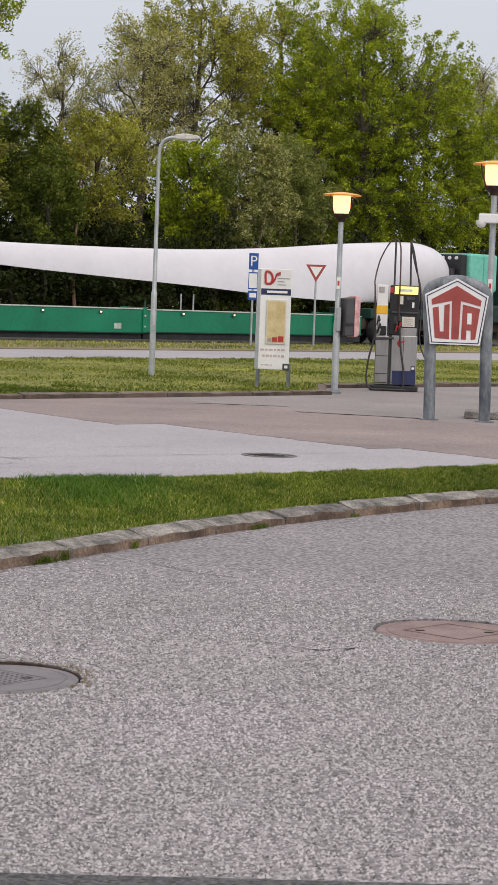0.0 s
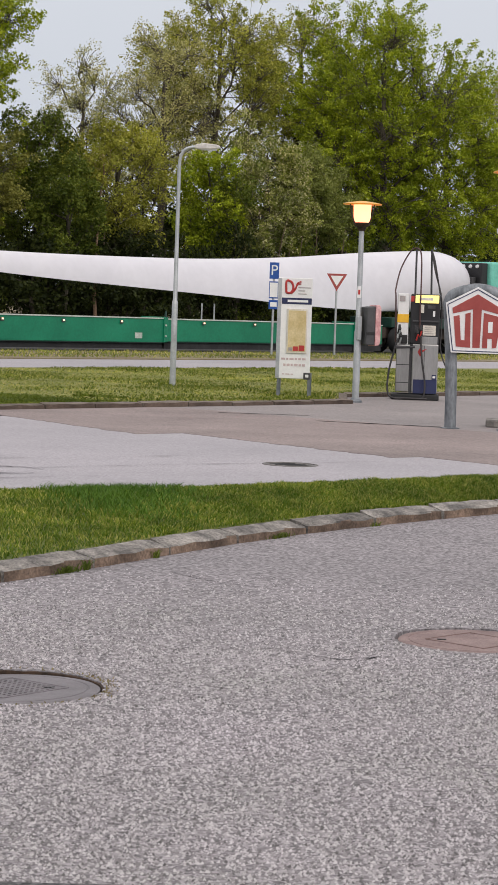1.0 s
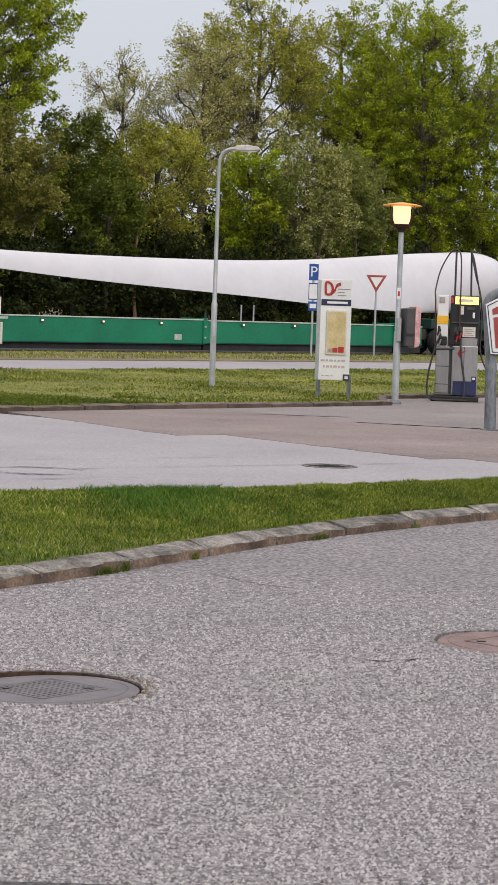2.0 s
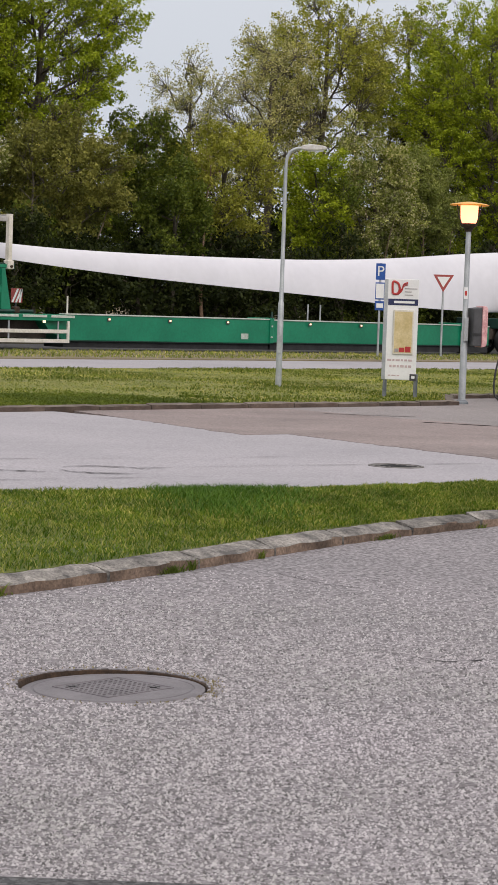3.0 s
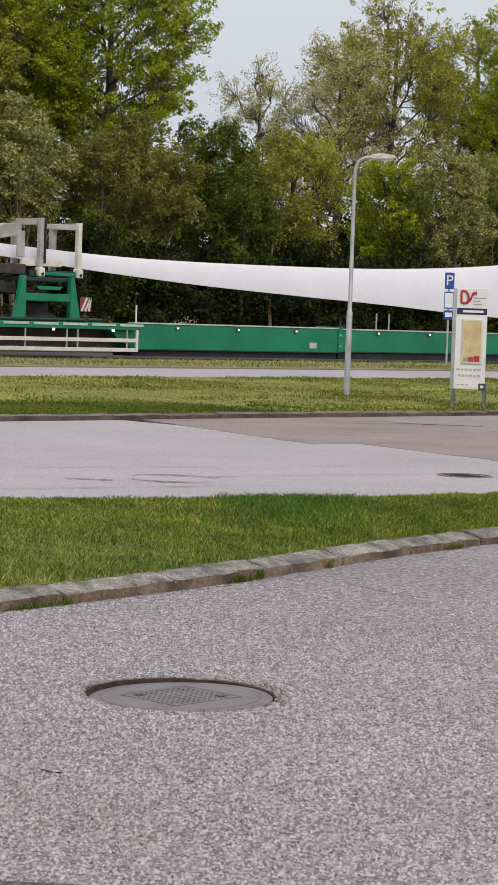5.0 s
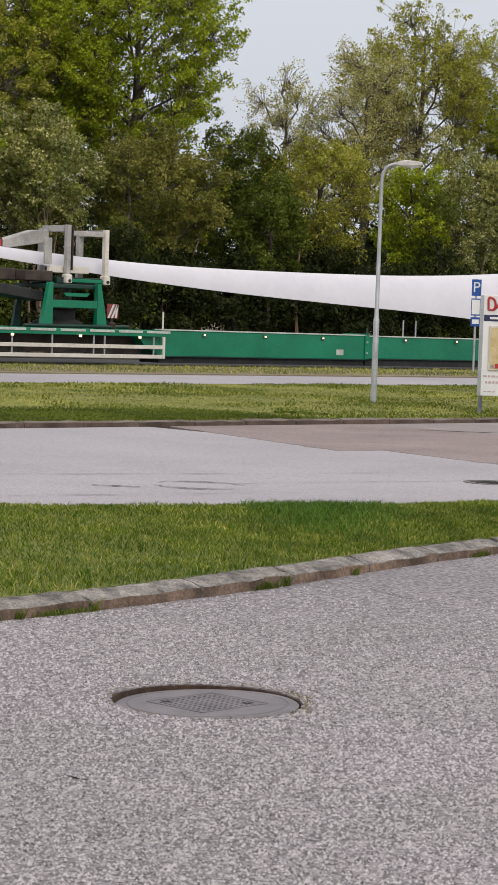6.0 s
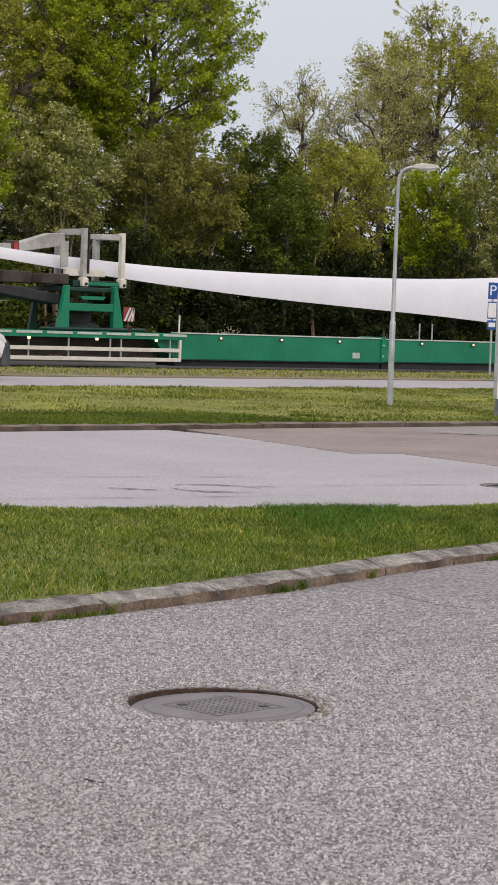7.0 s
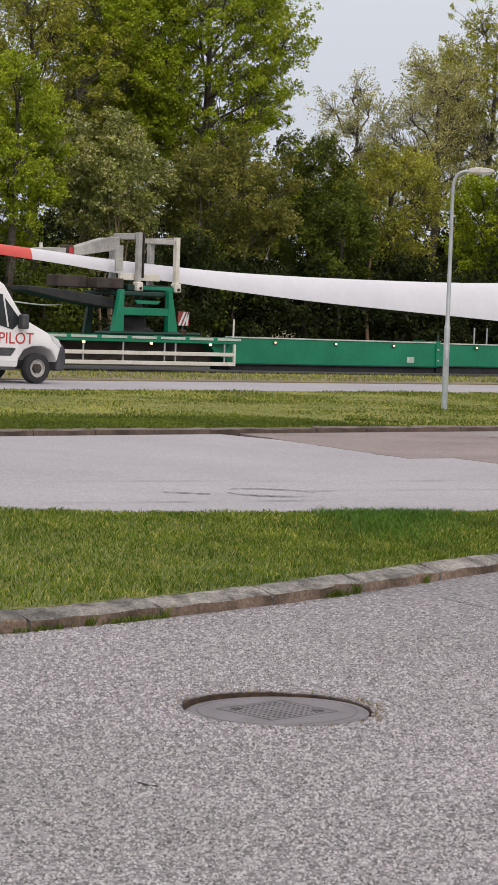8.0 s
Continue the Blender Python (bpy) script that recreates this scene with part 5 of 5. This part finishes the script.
def island_points(n, seed, x0=5.2, x1=17.5):
    rng = np.random.default_rng(seed)
    px = rng.uniform(x0, x1, n)
    f = rng.random(n)
    lo = np.array([island_front(v) + 0.2 for v in px])
    hi = np.array([max(island_back(v), island_front(v) + 0.4) for v in px])
    py = lo + (hi - lo) * f
    keep = (py < 13.6) & (np.arctan2(py, px) < radians(62))
    z = np.interp(f, (0, 0.3, 0.7, 1), (0.086, 0.147, 0.202, 0.2))
    return px[keep], py[keep], z[keep], f[keep], (hi - lo)[keep]


px_, py_, pz_, pf_, pw_ = island_points(135000, 3)
lush = np.array([noise.noise(Vector((a * 0.9, b * 0.9, 3.0))) for a, b in zip(px_, py_)])
bearing = np.degrees(np.arctan2(py_, px_)) + 1.6 * lush
back_band = np.random.default_rng(2).random(len(px_)) < np.interp(bearing, (42.8, 45.0, 46.2, 47.9), (0, 0.75, 0.75, 0)) * np.interp(np.hypot(px_, py_) + 0.8 * lush, (14.7, 15.7), (0, 1))
tuft = np.array([noise.noise(Vector((a * 7.0, b * 7.0, 1.0))) for a, b in zip(px_, py_)])
blades("grass", np.stack([px_, py_], 1)[~back_band], pz_[~back_band], (0.032 + 0.014 * np.clip(lush, -0.4, 1) + 0.026 * np.clip(tuft, -0.25, 1))[~back_band], 0.0036, GRASS_NEAR, "short lush green grass on the island", 5)
blades("tall_grass", np.stack([px_, py_], 1)[back_band], pz_[back_band], (0.06 + 0.025 * lush + 0.02 * tuft)[back_band], 0.004, GRASS_DARK, "taller dark green grass at the island's far edge", 6)

rng_v = np.random.default_rng(8)
vx, vy = rng_v.uniform(14, 48, 150000), rng_v.uniform(23.5, 36.75, 150000)
ok = (np.arctan2(vy, vx) < radians(57.5)) & (np.arctan2(vy, vx) > radians(34)) & ~((vy < 25.25) & (vx - 28.4 > (vy - 23.45) * 1.2))
vx, vy = vx[ok], vy[ok]
lushv = np.array([noise.noise(Vector((a * 0.35, b * 0.35, 9.0))) + 0.8 * noise.noise(Vector((a * 1.3, b * 1.3, 4.0))) for a, b in zip(vx, vy)])
shade = 0.45 * lushv + np.interp(vy, (23.7, 24.2, 26.6, 29.0), (-0.3, 0.7, 0.6, -0.15)) * np.interp(vx, (21, 26), (1, 0.1))
deep = rng_v.random(len(vx)) < np.clip(0.08 + 1.1 * shade, 0.02, 0.9)
blades("verge_grass", np.stack([vx, vy], 1)[~deep], np.full((~deep).sum(), 0.019), (0.022 + 0.025 * np.clip(lushv * 1.5, -0.3, 1))[~deep], 0.009, GRASS_FAR, "mown green and straw-coloured verge grass", 9)
blades("lush_verge_grass", np.stack([vx, vy], 1)[deep], np.full(deep.sum(), 0.019), (0.04 + 0.03 * np.clip(lushv * 1.5, -0.3, 1))[deep], 0.012, GRASS_LUSH, "lush darker grass patches on the verge", 12)
bx = rng_v.uniform(13, 25, 42000)
by = rng_v.triangular(23.75, 24.4, 27.2, 42000)
band = np.array([noise.noise(Vector((a * 0.5, b * 0.7, 2.0))) for a, b in zip(bx, by)]) + np.interp(bx, (21, 25), (0.35, -0.3)) > 0
blades("kerbside_grass", np.stack([bx, by], 1)[band], np.full(band.sum(), 0.018), np.full(band.sum(), 0.05), 0.014, GRASS_LUSH, "lush dark grass along the verge kerb", 14)
ex, ey = rng_v.uniform(12, 28.2, 9000), 23.46 + np.abs(rng_v.normal(0, 0.16, 9000))
blades("edge_straw", np.stack([ex, ey], 1), np.full(9000, 0.015), np.full(9000, 0.05), 0.006, STRAW, "dry straw along the verge kerb", 13)
wx, wy = rng_v.uniform(25, 75, 14000), rng_v.uniform(43.0, 48.2, 14000)
blades("strip_grass", np.stack([wx, wy], 1), np.full(len(wx), 0.02), np.full(len(wx), 0.09), 0.012, GRASS_FAR, "thin dry grass beside the road", 10)


def kerb_weeds():
    """Tufts of grass and moss along the foot and the joints of the island's kerb."""
    rng = np.random.default_rng(40)
    xy, tall = [], []
    for x, n, r, h in ((8.75, 110, 0.06, 0.05), (8.95, 40, 0.015, 0.07), (11.35, 80, 0.07, 0.045), (9.75, 30, 0.02, 0.06), (7.02, 160, 0.13, 0.035), (6.4, 90, 0.1, 0.035), (7.25, 30, 0.012, 0.07), (6.72, 30, 0.012, 0.06), (12.6, 30, 0.03, 0.04)):
        px = x + rng.normal(0, r, n)
        xy.append(np.stack([px, np.array([island_front(v) for v in px]) - np.abs(rng.normal(0, 0.012, n))], 1))
        tall.append(np.full(n, h))
    xy, tall = np.concatenate(xy), np.concatenate(tall)
    blades("kerb_weeds", xy, np.zeros(len(xy)), tall, 0.004, WEED, "small green tufts growing along the kerb", 41)


def cover_moss():
    """Low moss and dry weeds in the worn ring round the iron cover."""
    rng = np.random.default_rng(50)
    n = 240
    a = np.concatenate([rng.normal(-0.6, 0.6, 120), rng.uniform(-3.1, 3.1, 120)])
    r = 0.405 + np.abs(rng.normal(0, 0.035, n))
    xy = np.stack([COVER[0] + r * np.cos(a), COVER[1] + r * np.sin(a)], 1)
    blades("cover_moss", xy, np.zeros(n), np.full(n, 0.01), 0.0035, MOSS, "low dry moss round the iron cover", 51)


kerb_weeds()
cover_moss()


# ---- kerbs, stone by stone ----
def kerb_profile(length, height, depth, slope, seed):
    """One kerb stone: upright face in a separate darker colour, sloping worn top with chipped edges."""
    bm = prism([(0.0, -0.1), (0.0, height), (0.015, height + 0.008), (depth * 0.5, height + slope * 0.6), (depth, height + slope), (depth, -0.1)], -length / 2, length / 2)
    rng = random.Random(seed)
    bmesh.ops.subdivide_edges(bm, edges=[e for e in bm.edges if abs(e.verts[0].co.y - e.verts[1].co.y) > 0.5 * length], cuts=5)
    for v in bm.verts:
        if v.co.z > 0:
            v.co.z += rng.uniform(-0.008, 0.004)
            if v.co.x < 0.03:
                v.co.x += rng.uniform(-0.006, 0.016)
            if abs(v.co.y) > length * 0.49 and v.co.z > height - 0.01:
                v.co.z -= rng.uniform(0.001, 0.006)
    bm.normal_update()
    # faces turned to the road take the darker face material
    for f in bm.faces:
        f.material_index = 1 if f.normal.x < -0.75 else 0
    return bm


def stone_row(name, label, stations, height, depth, slope, length, material, face):
    """A row of kerb stones; stations: x, y and heading in degrees of each stone's face."""
    root = new(name)
    tagged(root, label, "", "", "structure")
    rng = random.Random(len(stations))
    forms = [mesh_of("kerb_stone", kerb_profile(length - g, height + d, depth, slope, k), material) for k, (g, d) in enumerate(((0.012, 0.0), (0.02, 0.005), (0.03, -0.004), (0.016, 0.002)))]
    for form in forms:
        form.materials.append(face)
    for x, y, h in stations:
        ob = new("kerb_stone", rng.choice(forms))
        ob.parent = root
        ob.matrix_local = pose(x, y, rng.uniform(-0.006, 0.004), rng.uniform(-0.3, 0.3), 0, h + 90 + rng.uniform(-0.5, 0.5))


near = []
x = -1.0
while x < 21:
    d = (island_front(x + 0.05) - island_front(x - 0.05)) / 0.1
    step = 0.915 * math.cos(math.atan(d))
    mx = x + step / 2
    near.append((mx, island_front(mx), math.degrees(math.atan((island_front(mx + 0.05) - island_front(mx - 0.05)) / 0.1))))
    x += step
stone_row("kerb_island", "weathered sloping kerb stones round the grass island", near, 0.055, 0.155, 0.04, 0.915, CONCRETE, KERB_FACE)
stone_row("kerb_verge", "dark weathered kerb stones along the verge", [(-0.05 + k, 23.3, 0) for k in range(29)], 0.06, 0.14, 0.02, 1.0, KERB_DARK, KERB_SHADE)
stone_row("kerb_pump", "dark low kerb stones behind the pump", [(30.95 + k, 25.05, 0) for k in range(22)], 0.06, 0.14, 0.02, 1.0, KERB_DARK, KERB_SHADE)
stone_row("kerb_return", "dark kerb stones at the end of the verge", [(28.83, 23.75, 40), (29.5, 24.31, 40), (30.17, 24.87, 40)], 0.06, 0.14, 0.02, 0.87, KERB_DARK, KERB_SHADE)
